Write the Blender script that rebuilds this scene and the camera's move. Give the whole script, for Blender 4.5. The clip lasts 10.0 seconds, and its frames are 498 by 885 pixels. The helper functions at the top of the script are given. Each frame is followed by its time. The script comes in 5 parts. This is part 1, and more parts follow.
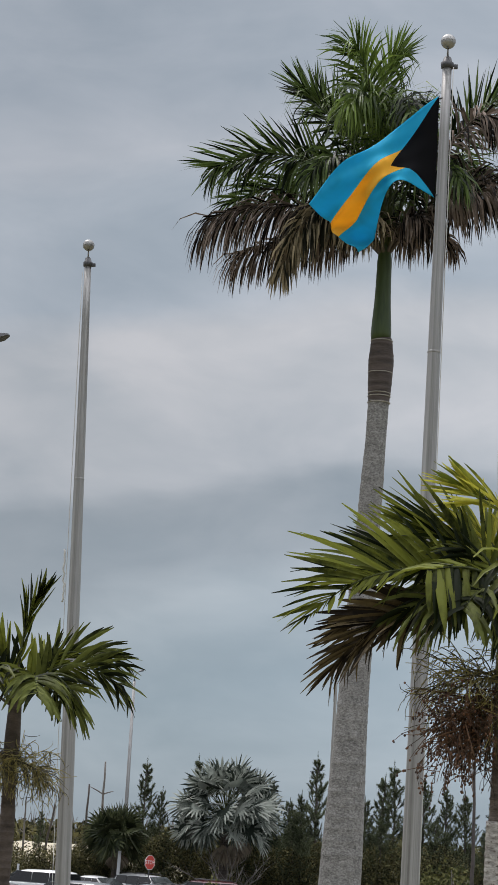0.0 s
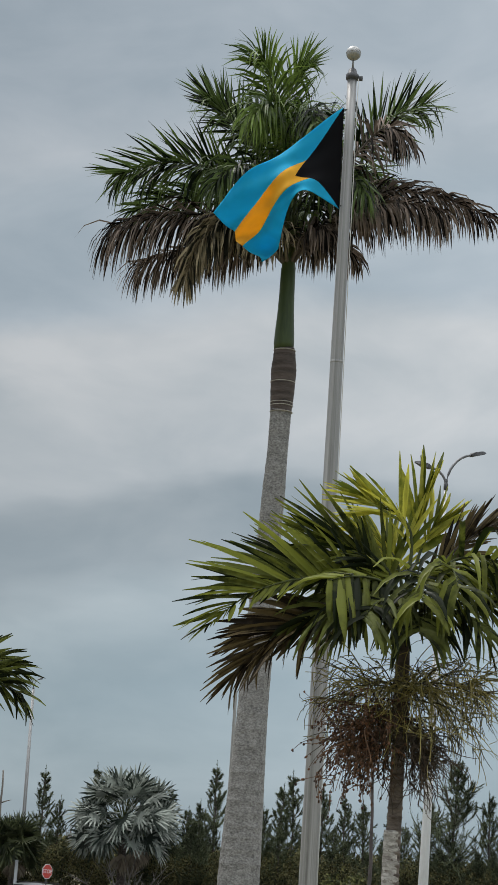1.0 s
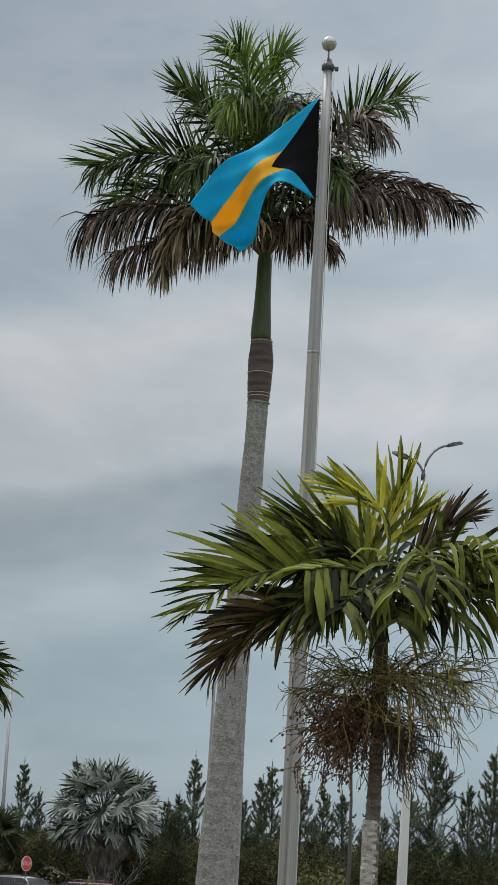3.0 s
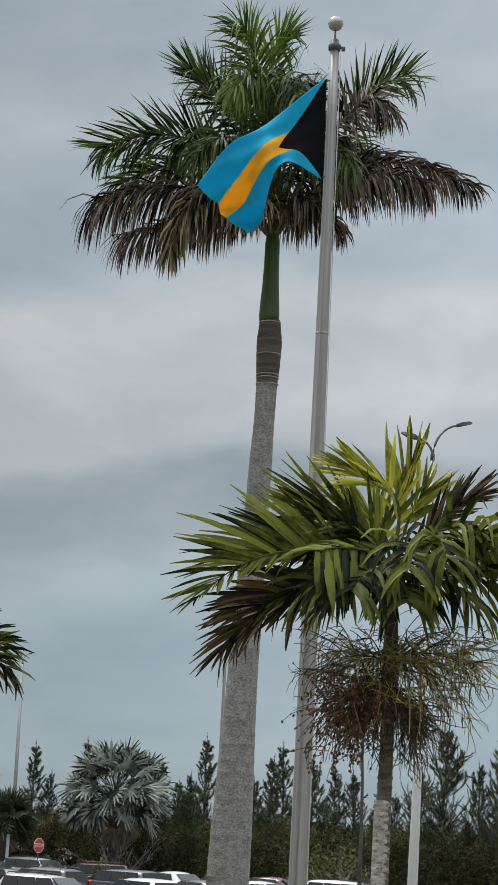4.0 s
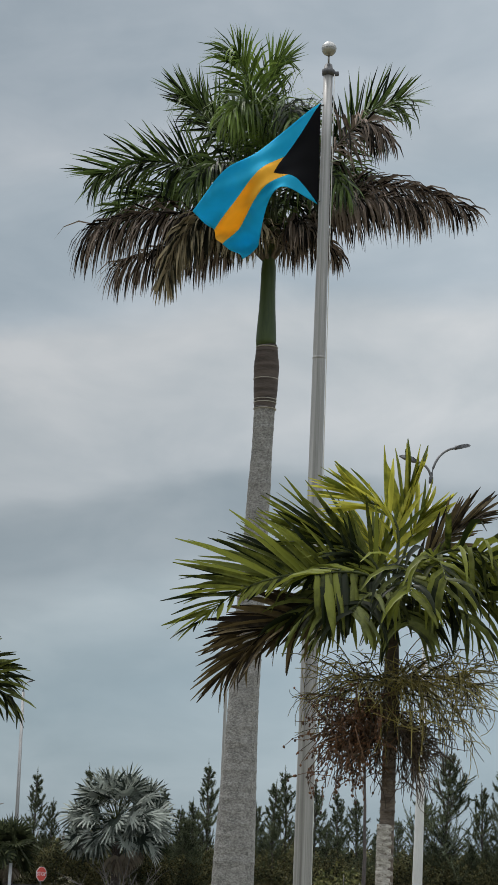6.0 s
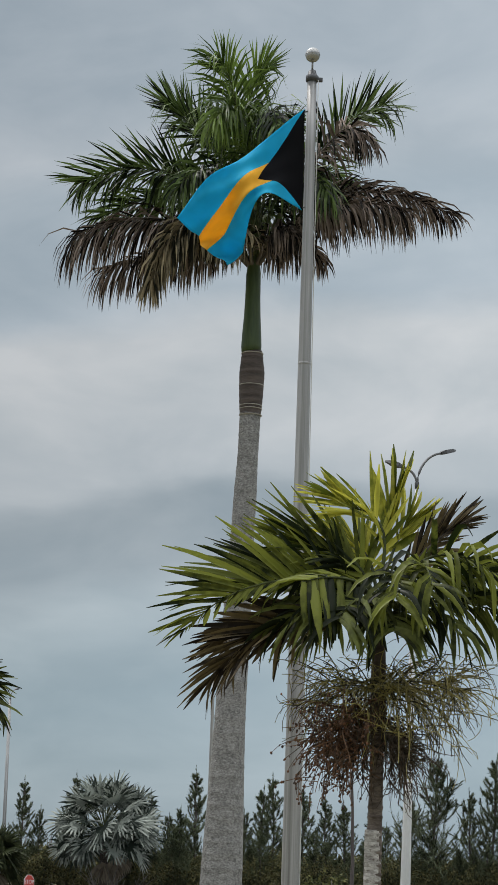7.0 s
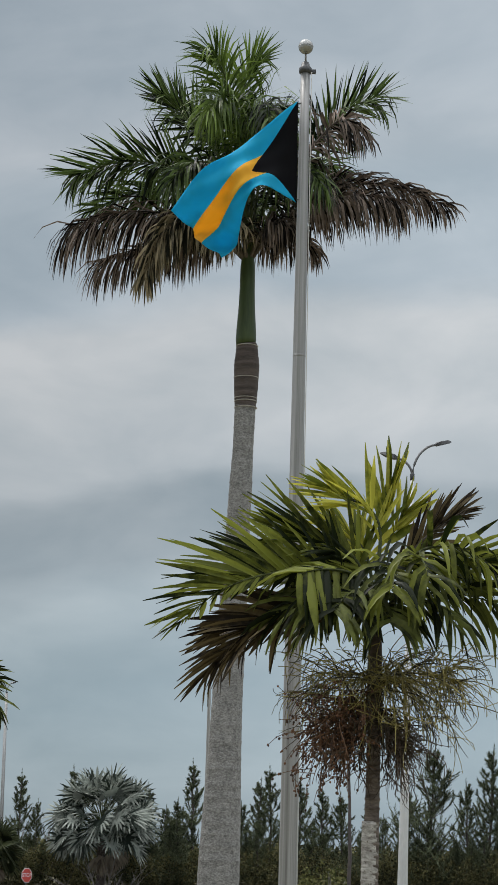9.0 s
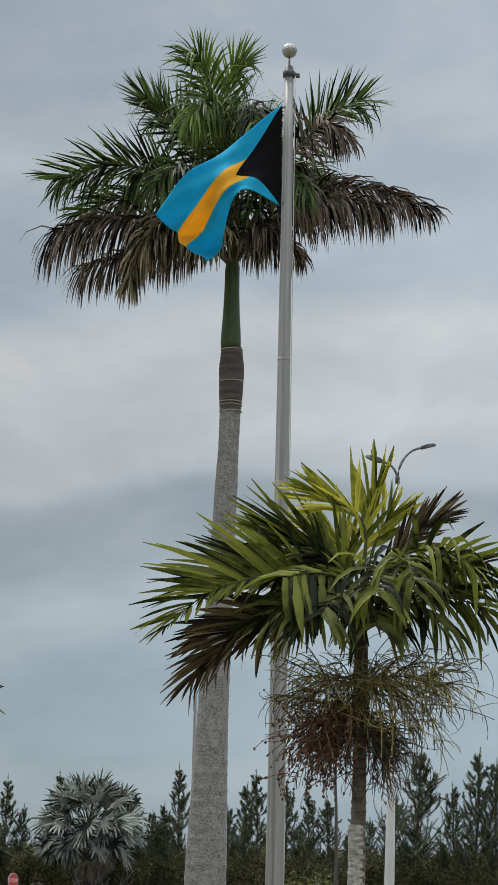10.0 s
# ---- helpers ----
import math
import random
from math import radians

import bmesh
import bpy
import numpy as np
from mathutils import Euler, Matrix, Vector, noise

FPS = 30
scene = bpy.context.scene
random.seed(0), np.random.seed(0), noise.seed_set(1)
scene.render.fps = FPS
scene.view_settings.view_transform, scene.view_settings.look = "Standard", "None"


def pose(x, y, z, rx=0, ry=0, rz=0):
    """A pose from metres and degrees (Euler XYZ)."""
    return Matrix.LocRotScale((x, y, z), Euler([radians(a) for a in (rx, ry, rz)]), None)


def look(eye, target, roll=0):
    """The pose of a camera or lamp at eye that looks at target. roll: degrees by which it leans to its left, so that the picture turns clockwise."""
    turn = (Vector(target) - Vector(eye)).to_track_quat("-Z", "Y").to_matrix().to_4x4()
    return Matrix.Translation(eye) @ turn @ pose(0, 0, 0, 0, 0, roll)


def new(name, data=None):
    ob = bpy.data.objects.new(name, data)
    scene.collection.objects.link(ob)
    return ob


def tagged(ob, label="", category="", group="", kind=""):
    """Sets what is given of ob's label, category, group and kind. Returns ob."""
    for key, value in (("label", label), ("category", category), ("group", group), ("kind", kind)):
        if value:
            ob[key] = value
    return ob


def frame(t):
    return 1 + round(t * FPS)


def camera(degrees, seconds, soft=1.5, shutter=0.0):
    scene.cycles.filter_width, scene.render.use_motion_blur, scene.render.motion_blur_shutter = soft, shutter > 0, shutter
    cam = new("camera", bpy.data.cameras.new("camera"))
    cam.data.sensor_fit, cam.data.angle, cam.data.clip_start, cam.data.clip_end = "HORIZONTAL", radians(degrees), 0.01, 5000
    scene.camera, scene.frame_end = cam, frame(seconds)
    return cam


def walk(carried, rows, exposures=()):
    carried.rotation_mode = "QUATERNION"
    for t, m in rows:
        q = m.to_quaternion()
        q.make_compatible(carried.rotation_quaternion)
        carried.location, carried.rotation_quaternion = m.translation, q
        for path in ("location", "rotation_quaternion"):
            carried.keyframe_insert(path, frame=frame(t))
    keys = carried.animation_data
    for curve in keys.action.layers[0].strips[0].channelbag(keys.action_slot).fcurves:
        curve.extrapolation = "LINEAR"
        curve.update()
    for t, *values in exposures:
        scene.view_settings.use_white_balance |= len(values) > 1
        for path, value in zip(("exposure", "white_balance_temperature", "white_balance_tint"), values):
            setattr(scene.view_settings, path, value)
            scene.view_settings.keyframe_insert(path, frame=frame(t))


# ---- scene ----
cam = camera(14.363, 10.0, soft=1.1)
walk(cam, [
    (0.0, pose(0, 0, 4.1, 101.304, -3.499, 2.175)),
    (0.2, pose(0, 0, 4.1, 101.449, -3.504, 1.326)),
    (0.3, pose(0, 0, 4.1, 101.530, -3.507, 0.979)),
    (0.5, pose(0, 0, 4.1, 101.606, -3.512, 0.346)),
    (0.7, pose(0, 0, 4.1, 101.679, -3.499, -0.162)),
    (1.0, pose(0, 0, 4.1, 101.725, -3.478, -0.721)),
    (1.5, pose(0, 0, 4.1, 101.865, -3.438, -1.251)),
    (2.0, pose(0, 0, 4.1, 102.025, -3.352, -1.428)),
    (2.5, pose(0, 0, 4.1, 101.901, -3.250, -1.429)),
    (2.7, pose(0, 0, 4.1, 101.773, -3.185, -1.388)),
    (3.8, pose(0, 0, 4.1, 100.941, -2.828, -1.052)),
    (4.0, pose(0, 0, 4.1, 100.943, -2.763, -0.977)),
    (4.5, pose(0, 0, 4.1, 101.034, -2.599, -0.801)),
    (5.0, pose(0, 0, 4.1, 101.289, -2.416, -0.758)),
    (5.5, pose(0, 0, 4.1, 101.500, -2.292, -0.756)),
    (5.7, pose(0, 0, 4.1, 101.554, -2.218, -0.788)),
    (6.8, pose(0, 0, 4.1, 101.892, -1.808, -1.221)),
    (7.0, pose(0, 0, 4.1, 101.854, -1.734, -1.243)),
    (7.5, pose(0, 0, 4.1, 101.743, -1.591, -1.295)),
    (8.0, pose(0, 0, 4.1, 101.783, -1.506, -1.318)),
    (8.5, pose(0, 0, 4.1, 101.757, -1.503, -1.281)),
    (9.0, pose(0, 0, 4.1, 101.636, -1.407, -1.317)),
    (9.5, pose(0, 0, 4.1, 101.599, -1.237, -1.542)),
    (10.0, pose(0, 0, 4.1, 101.755, -1.114, -1.696)),
], exposures=[(0.0, 0.05, 6500, 15), (0.5, 0.05, 6500, 13), (1.0, 0.05, 6500, 10.5), (10.0, 0.05, 6500, 10.5)])

# ---- world, sun ----
world = bpy.data.worlds.new("overcast_sky")
scene.world = world
world.use_nodes = True
wn, wl = world.node_tree.nodes, world.node_tree.links
wn.clear()


def wnode(kind, **values):
    n = wn.new(kind)
    for k, v in values.items():
        n.inputs[k].default_value = v
    return n


w_out, w_bg = wn.new("ShaderNodeOutputWorld"), wnode("ShaderNodeBackground", Strength=1.0)
w_sky = wn.new("ShaderNodeTexSky")
w_sky.sky_type, w_sky.sun_disc = "NISHITA", False
w_sky.sun_elevation, w_sky.sun_rotation = radians(58), radians(-25)
w_co = wn.new("ShaderNodeTexCoord")
w_map = wnode("ShaderNodeMapping", Scale=(4.0, 4.0, 15.0), Location=(1.3, 0.4, 2.0))
w_warp = wnode("ShaderNodeTexNoise", Scale=1.0, Detail=4.0, Roughness=0.55)
w_map2 = wnode("ShaderNodeMapping", Scale=(10.0, 10.0, 21.0), Location=(4.1, 2.2, 0.7))
w_puff = wnode("ShaderNodeTexNoise", Scale=1.0, Detail=5.0, Roughness=0.52, Distortion=0.35)
w_sep = wn.new("ShaderNodeSeparateXYZ")
w_amp = wn.new("ShaderNodeMath")
w_amp.operation = "MULTIPLY_ADD"
w_amp.inputs[1].default_value, w_amp.inputs[2].default_value = 0.05, -0.025
w_add = wn.new("ShaderNodeMath")
w_add.operation = "ADD"
w_tilt = wn.new("ShaderNodeMath")                      # the bank of cloud sinks towards the left
w_tilt.operation = "MULTIPLY"
w_tilt.inputs[1].default_value = -0.2
w_keep = wn.new("ShaderNodeMath")
w_keep.operation = "MAXIMUM"
w_keep.inputs[1].default_value = 0.0
w_sum = wn.new("ShaderNodeMath")
w_sum.operation = "ADD"
w_ramp = wn.new("ShaderNodeValToRGB")
SKY_BANDS = [(0.0, (0.29, 0.365, 0.415)), (0.09, (0.31, 0.39, 0.44)), (0.128, (0.385, 0.45, 0.485)),
             (0.148, (0.30, 0.352, 0.385)), (0.178, (0.30, 0.345, 0.372)), (0.189, (0.43, 0.465, 0.485)),
             (0.235, (0.495, 0.52, 0.53)), (0.265, (0.49, 0.515, 0.525)), (0.285, (0.395, 0.45, 0.488)), (0.335, (0.395, 0.45, 0.487)),
             (0.355, (0.425, 0.468, 0.498)), (0.385, (0.36, 0.412, 0.45)), (0.45, (0.36, 0.412, 0.45)), (0.60, (0.95, 0.99, 1.03)), (1.0, (2.1, 2.15, 2.2))]
while len(w_ramp.color_ramp.elements) < len(SKY_BANDS):
    w_ramp.color_ramp.elements.new(0.5)
for el, (p, c) in zip(w_ramp.color_ramp.elements, SKY_BANDS):
    el.position, el.color = p, (*c, 1)
w_gain = wn.new("ShaderNodeMapRange")
w_gain.inputs["From Min"].default_value, w_gain.inputs["From Max"].default_value = 0.3, 0.7
w_gain.inputs["To Min"].default_value, w_gain.inputs["To Max"].default_value = 0.93, 1.07
w_side = wn.new("ShaderNodeMapRange")                 # the cloud is thinner towards the right
w_side.inputs["From Min"].default_value, w_side.inputs["From Max"].default_value = -0.15, 0.15
w_side.inputs["To Min"].default_value, w_side.inputs["To Max"].default_value = 0.90, 1.12
w_both = wn.new("ShaderNodeMath")
w_both.operation = "MULTIPLY"
w_tint = wn.new("ShaderNodeValToRGB")                  # thin cloud is bluer, thick cloud whiter
w_tint.color_ramp.elements[0].position, w_tint.color_ramp.elements[0].color = 0.32, (0.905, 0.945, 0.965, 1)
w_tint.color_ramp.elements[1].position, w_tint.color_ramp.elements[1].color = 0.66, (1.075, 1.06, 1.05, 1)
w_hue = wn.new("ShaderNodeVectorMath")
w_hue.operation = "MULTIPLY"
w_mul = wn.new("ShaderNodeVectorMath")
w_mul.operation = "SCALE"
w_dim = wn.new("ShaderNodeVectorMath")
w_dim.operation = "SCALE"
w_dim.inputs["Scale"].default_value = 0.10
w_mix = wn.new("ShaderNodeMix")
w_mix.data_type = "RGBA"
w_mix.inputs["Factor"].default_value = 0.93
for a, b in ((w_co.outputs["Generated"], w_map.inputs["Vector"]), (w_map.outputs[0], w_warp.inputs["Vector"]),
             (w_co.outputs["Generated"], w_map2.inputs["Vector"]), (w_map2.outputs[0], w_puff.inputs["Vector"]),
             (w_co.outputs["Generated"], w_sep.inputs[0]), (w_warp.outputs["Fac"], w_amp.inputs[0]),
             (w_sep.outputs["Z"], w_add.inputs[0]), (w_amp.outputs[0], w_add.inputs[1]), (w_add.outputs[0], w_sum.inputs[0]),
             (w_sep.outputs["X"], w_tilt.inputs[0]), (w_tilt.outputs[0], w_keep.inputs[0]), (w_keep.outputs[0], w_sum.inputs[1]), (w_sum.outputs[0], w_ramp.inputs[0]),
             (w_puff.outputs["Fac"], w_gain.inputs["Value"]), (w_puff.outputs["Fac"], w_tint.inputs[0]), (w_ramp.outputs[0], w_hue.inputs[0]),
             (w_tint.outputs[0], w_hue.inputs[1]), (w_hue.outputs[0], w_mul.inputs[0]), (w_sep.outputs["X"], w_side.inputs["Value"]),
             (w_gain.outputs[0], w_both.inputs[0]), (w_side.outputs[0], w_both.inputs[1]), (w_both.outputs[0], w_mul.inputs["Scale"]),
             (w_sky.outputs[0], w_dim.inputs[0]), (w_dim.outputs[0], w_mix.inputs[6]), (w_mul.outputs[0], w_mix.inputs[7]),
             (w_mix.outputs[2], w_bg.inputs["Color"]), (w_bg.outputs[0], w_out.inputs[0])):
    wl.new(a, b)

sun = new("sun", bpy.data.lights.new("sun", "SUN"))
sun.data.energy, sun.data.angle, sun.data.color = 1.5, radians(18), (1.0, 0.97, 0.92)
sun.matrix_world = look((-25, 30, 70), (0, 0, 0))


# ---- materials ----
def material(name, low, high, rough=0.6, metal=0.0, scale=8.0, fine=60.0, bump=0.2, stretch=(1, 1, 1), island=0.0, through_leaf=0.0, coat=0.0, dist=0.01, spots=None):
    """Two colours mixed by a coarse and a fine noise; island varies each loose piece, through_leaf lets light pass."""
    m = bpy.data.materials.new(name)
    m.use_nodes = True
    nt = m.node_tree
    nodes, link = nt.nodes, nt.links.new
    bsdf, out = nodes["Principled BSDF"], nodes["Material Output"]
    co, mp = nodes.new("ShaderNodeTexCoord"), nodes.new("ShaderNodeMapping")
    mp.inputs["Scale"].default_value = stretch
    link(co.outputs["Object"], mp.inputs["Vector"])
    n1, n2 = nodes.new("ShaderNodeTexNoise"), nodes.new("ShaderNodeTexNoise")
    n1.inputs["Scale"].default_value, n1.inputs["Detail"].default_value = scale, 5
    n2.inputs["Scale"].default_value, n2.inputs["Detail"].default_value = fine, 3
    link(mp.outputs[0], n1.inputs["Vector"])
    link(mp.outputs[0], n2.inputs["Vector"])
    add = nodes.new("ShaderNodeMath")
    add.operation = "MULTIPLY_ADD"
    add.inputs[1].default_value, add.inputs[2].default_value = 0.45, -0.22
    link(n2.outputs["Fac"], add.inputs[0])
    tot = nodes.new("ShaderNodeMath")
    tot.operation = "ADD"
    link(n1.outputs["Fac"], tot.inputs[0])
    link(add.outputs[0], tot.inputs[1])
    fac = tot.outputs[0]
    if island:
        geo, ob = nodes.new("ShaderNodeNewGeometry"), nodes.new("ShaderNodeMath")
        ob.operation = "MULTIPLY_ADD"
        ob.inputs[1].default_value, ob.inputs[2].default_value = island, -island / 2
        info, both, wrap = nodes.new("ShaderNodeObjectInfo"), nodes.new("ShaderNodeMath"), nodes.new("ShaderNodeMath")
        both.operation, wrap.operation = "ADD", "FRACT"
        link(geo.outputs["Random Per Island"], both.inputs[0])
        link(info.outputs["Random"], both.inputs[1])
        link(both.outputs[0], wrap.inputs[0])
        link(wrap.outputs[0], ob.inputs[0])
        more = nodes.new("ShaderNodeMath")
        more.operation = "ADD"
        link(fac, more.inputs[0])
        link(ob.outputs[0], more.inputs[1])
        fac = more.outputs[0]
    ramp = nodes.new("ShaderNodeValToRGB")
    ramp.color_ramp.elements[0].position, ramp.color_ramp.elements[0].color = 0.28, (*low, 1)
    ramp.color_ramp.elements[1].position, ramp.color_ramp.elements[1].color = 0.72, (*high, 1)
    link(fac, ramp.inputs[0])
    colour = ramp.outputs[0]
    if spots:
        sp = nodes.new("ShaderNodeTexNoise")
        sp.inputs["Scale"].default_value, sp.inputs["Detail"].default_value = spots[1], 4
        link(co.outputs["Object"], sp.inputs["Vector"])
        sr = nodes.new("ShaderNodeValToRGB")
        sr.color_ramp.elements[0].position, sr.color_ramp.elements[1].position = spots[2], spots[2] + 0.06
        link(sp.outputs["Fac"], sr.inputs[0])
        mx = nodes.new("ShaderNodeMix")
        mx.data_type = "RGBA"
        mx.inputs[7].default_value = (*spots[0], 1)
        link(sr.outputs[0], mx.inputs["Factor"])
        link(colour, mx.inputs[6])
        colour = mx.outputs[2]
    link(colour, bsdf.inputs["Base Color"])
    bsdf.inputs["Roughness"].default_value, bsdf.inputs["Metallic"].default_value = rough, metal
    bsdf.inputs["Coat Weight"].default_value = coat
    if bump:
        bp = nodes.new("ShaderNodeBump")
        bp.inputs["Strength"].default_value, bp.inputs["Distance"].default_value = bump, dist
        link(tot.outputs[0], bp.inputs["Height"])
        link(bp.outputs[0], bsdf.inputs["Normal"])
    if through_leaf:
        bsdf.inputs["Specular IOR Level"].default_value = 0.15
        tr, ms = nodes.new("ShaderNodeBsdfTranslucent"), nodes.new("ShaderNodeMixShader")
        ms.inputs[0].default_value = through_leaf
        link(colour, tr.inputs["Color"])
        link(bsdf.outputs[0], ms.inputs[1])
        link(tr.outputs[0], ms.inputs[2])
        link(ms.outputs[0], out.inputs["Surface"])
    return m


POLE = material("weathered_aluminium", (0.17, 0.166, 0.16), (0.42, 0.418, 0.412), 0.48, 0.4, 3, 40, 0.06, (9, 9, 0.035))
BALL = material("spun_aluminium", (0.22, 0.22, 0.215), (0.36, 0.36, 0.35), 0.38, 0.7, 3, 60, 0.03)
LAMP_ARM = material("grey_lamp_arm", (0.10, 0.10, 0.105), (0.17, 0.17, 0.175), 0.5, 0.4, 8, 60, 0.05)
DARK_METAL = material("dark_cast_metal", (0.05, 0.052, 0.055), (0.10, 0.10, 0.105), 0.5, 0.5, 8, 60, 0.1)
ROPE = material("rope", (0.45, 0.45, 0.43), (0.6, 0.6, 0.57), 0.9, 0, 20, 200, 0.3)
BARK = material("royal_bark", (0.115, 0.112, 0.110), (0.335, 0.33, 0.322), 0.9, 0, 34.0, 9, 0.9, (1, 1, 1.5), spots=((0.13, 0.127, 0.12), 44, 0.63))
BARK_BROWN = material("fresh_leaf_scar", (0.038, 0.029, 0.026), (0.108, 0.086, 0.076), 0.8, 0, 2.5, 20, 0.4, (1, 1, 7))
RING = material("ring_edge", (0.30, 0.28, 0.25), (0.42, 0.40, 0.36), 0.9, 0, 6, 40, 0.3)
SHAFT = material("crownshaft_green", (0.026, 0.046, 0.012), (0.070, 0.105, 0.027), 0.5, 0, 2, 14, 0.15, (3, 3, 0.35))
THIN_BARK = material("thin_palm_bark", (0.060, 0.046, 0.038), (0.205, 0.170, 0.145), 0.9, 0, 9, 45, 0.8, (1, 1, 4))
PALE_BARK = material("lichen_palm_bark", (0.16, 0.145, 0.13), (0.58, 0.56, 0.53), 0.9, 0, 14, 50, 0.7, (1, 1, 3), spots=((0.11, 0.085, 0.07), 42, 0.60))
DARK_BARK = material("dark_palm_bark", (0.045, 0.035, 0.03), (0.12, 0.095, 0.08), 0.9, 0, 6, 40, 0.5, (1, 1, 2))
LEAF = material("royal_leaf", (0.006, 0.012, 0.004), (0.105, 0.155, 0.043), 0.42, 0, 1.6, 12, 0.1, island=0.95, through_leaf=0.22)
LEAF_FRESH = material("royal_young_leaf", (0.04, 0.068, 0.016), (0.18, 0.26, 0.055), 0.42, 0, 1.6, 12, 0.1, island=0.5, through_leaf=0.3)
LEAF_DRY = material("dry_palm_leaf", (0.010, 0.008, 0.0065), (0.235, 0.185, 0.15), 0.8, 0, 1.8, 14, 0.2, island=1.15, through_leaf=0.15)
LEAF_HALF = material("half_dry_palm_leaf", (0.014, 0.014, 0.007), (0.31, 0.255, 0.155), 0.7, 0, 1.8, 14, 0.2, island=1.1, through_leaf=0.18)
BLADE = material("palm_blade", (0.013, 0.020, 0.005), (0.225, 0.25, 0.042), 0.42, 0, 2.2, 18, 0.12, island=0.75, through_leaf=0.4)
BLADE_FRESH = material("young_palm_blade", (0.11, 0.135, 0.018), (0.62, 0.59, 0.09), 0.4, 0, 2.2, 18, 0.12, island=0.6, through_leaf=0.52)
# darker copy of palm_blade: crown shade is put into the leaf colour
BLADE_SHADED = material("shaded_palm_blade", (0.010, 0.015, 0.004), (0.15, 0.172, 0.04), 0.65, 0, 2.2, 18, 0.12, island=0.6, through_leaf=0.25)
BLADE_OLD = material("old_palm_blade", (0.018, 0.013, 0.009), (0.15, 0.112, 0.052), 0.6, 0, 2.2, 18, 0.2, island=0.6, through_leaf=0.15)
STALK = material("leaf_stalk", (0.022, 0.03, 0.008), (0.085, 0.10, 0.028), 0.85, 0, 5, 40, 0.1)
STALK_DRY = material("dry_leaf_stalk", (0.05, 0.04, 0.03), (0.13, 0.105, 0.08), 0.7, 0, 5, 40, 0.1)
FLOWER_GREEN = material("green_flower_stalk", (0.032, 0.028, 0.011), (0.30, 0.25, 0.065), 0.6, 0, 4, 30, 0.1, island=0.7)
FLOWER_BROWN = material("brown_flower_stalk", (0.03, 0.022, 0.016), (0.10, 0.07, 0.045), 0.8, 0, 4, 30, 0.1, island=0.6)
FLOWER_FRUIT = material("rusty_fruit_stalk", (0.05, 0.028, 0.016), (0.17, 0.09, 0.045), 0.8, 0, 4, 30, 0.1, island=0.6)
FRUIT = material("dry_palm_fruit", (0.035, 0.016, 0.009), (0.16, 0.07, 0.03), 0.6, 0, 5, 40, 0.1, island=0.6)
SILVER = material("silver_fan_leaf", (0.030, 0.040, 0.031), (0.37, 0.40, 0.35), 0.6, 0, 0.8, 8, 0.1, island=0.8, through_leaf=0.15)
SILVER_DRY = material("dry_fan_leaf", (0.14, 0.11, 0.08), (0.30, 0.25, 0.185), 0.8, 0, 0.8, 8, 0.1, island=0.5, through_leaf=0.1)
FAN = material("dark_fan_leaf", (0.024, 0.032, 0.018), (0.11, 0.125, 0.06), 0.5, 0, 0.8, 8, 0.1, island=0.5, through_leaf=0.15)
NEEDLE = material("she_oak_needles", (0.020, 0.027, 0.016), (0.20, 0.225, 0.13), 0.85, 0, 0.7, 6, 0.0, island=0.6, through_leaf=0.15)
SHRUB = material("shrub_leaf", (0.020, 0.021, 0.010), (0.165, 0.152, 0.068), 0.95, 0, 0.45, 4, 0.0, island=0.7, through_leaf=0.15)
SHRUB_LIGHT = material("light_shrub_leaf", (0.055, 0.065, 0.022), (0.17, 0.165, 0.06), 0.7, 0, 0.6, 5, 0.0, island=0.6, through_leaf=0.2)
GREY_WOOD = material("dead_grey_wood", (0.10, 0.09, 0.08), (0.24, 0.22, 0.20), 0.9, 0, 2, 20, 0.3, (1, 1, 0.3))
DARK_WOOD = material("dead_dark_wood", (0.045, 0.04, 0.036), (0.12, 0.10, 0.09), 0.9, 0, 2, 20, 0.3, (1, 1, 0.3))
SAND = material("pale_sand", (0.38, 0.34, 0.24), (0.52, 0.47, 0.35), 0.95, 0, 0.15, 2, 0.2)
SOIL = material("scrub_ground", (0.10, 0.095, 0.05), (0.24, 0.21, 0.13), 0.95, 0, 0.05, 1.2, 0.3, dist=0.05)
ASPHALT = material("asphalt", (0.04, 0.04, 0.042), (0.075, 0.075, 0.075), 0.9, 0, 0.3, 20, 0.3)
WHITE_PAINT = material("white_painted_steel", (0.50, 0.51, 0.52), (0.64, 0.65, 0.66), 0.45, 0.1, 1, 20, 0.05, (2, 2, 0.4))
SIGN_RED = material("red_sign_face", (0.50, 0.045, 0.03), (0.62, 0.075, 0.05), 0.45, 0, 2, 20, 0.02)
SIGN_WHITE = material("white_sign_film", (0.70, 0.70, 0.70), (0.80, 0.80, 0.80), 0.5, 0, 2, 20, 0.02)
CAR_SILVER = material("silver_car_paint", (0.50, 0.51, 0.52), (0.60, 0.61, 0.62), 0.3, 0.3, 1, 200, 0.01, coat=0.7)
CAR_WHITE = material("white_car_paint", (0.72, 0.73, 0.73), (0.80, 0.80, 0.80), 0.28, 0, 1, 200, 0.01, coat=0.7)
CAR_GREY = material("dark_grey_car_paint", (0.06, 0.063, 0.067), (0.10, 0.105, 0.11), 0.28, 0.5, 1, 200, 0.01, coat=0.7)
CAR_RED = material("dark_red_car_paint", (0.055, 0.008, 0.012), (0.085, 0.012, 0.017), 0.26, 0.3, 1, 200, 0.01, coat=0.7)
GLASS = material("tinted_car_glass", (0.010, 0.011, 0.012), (0.018, 0.019, 0.02), 0.06, 0, 1, 20, 0.0)
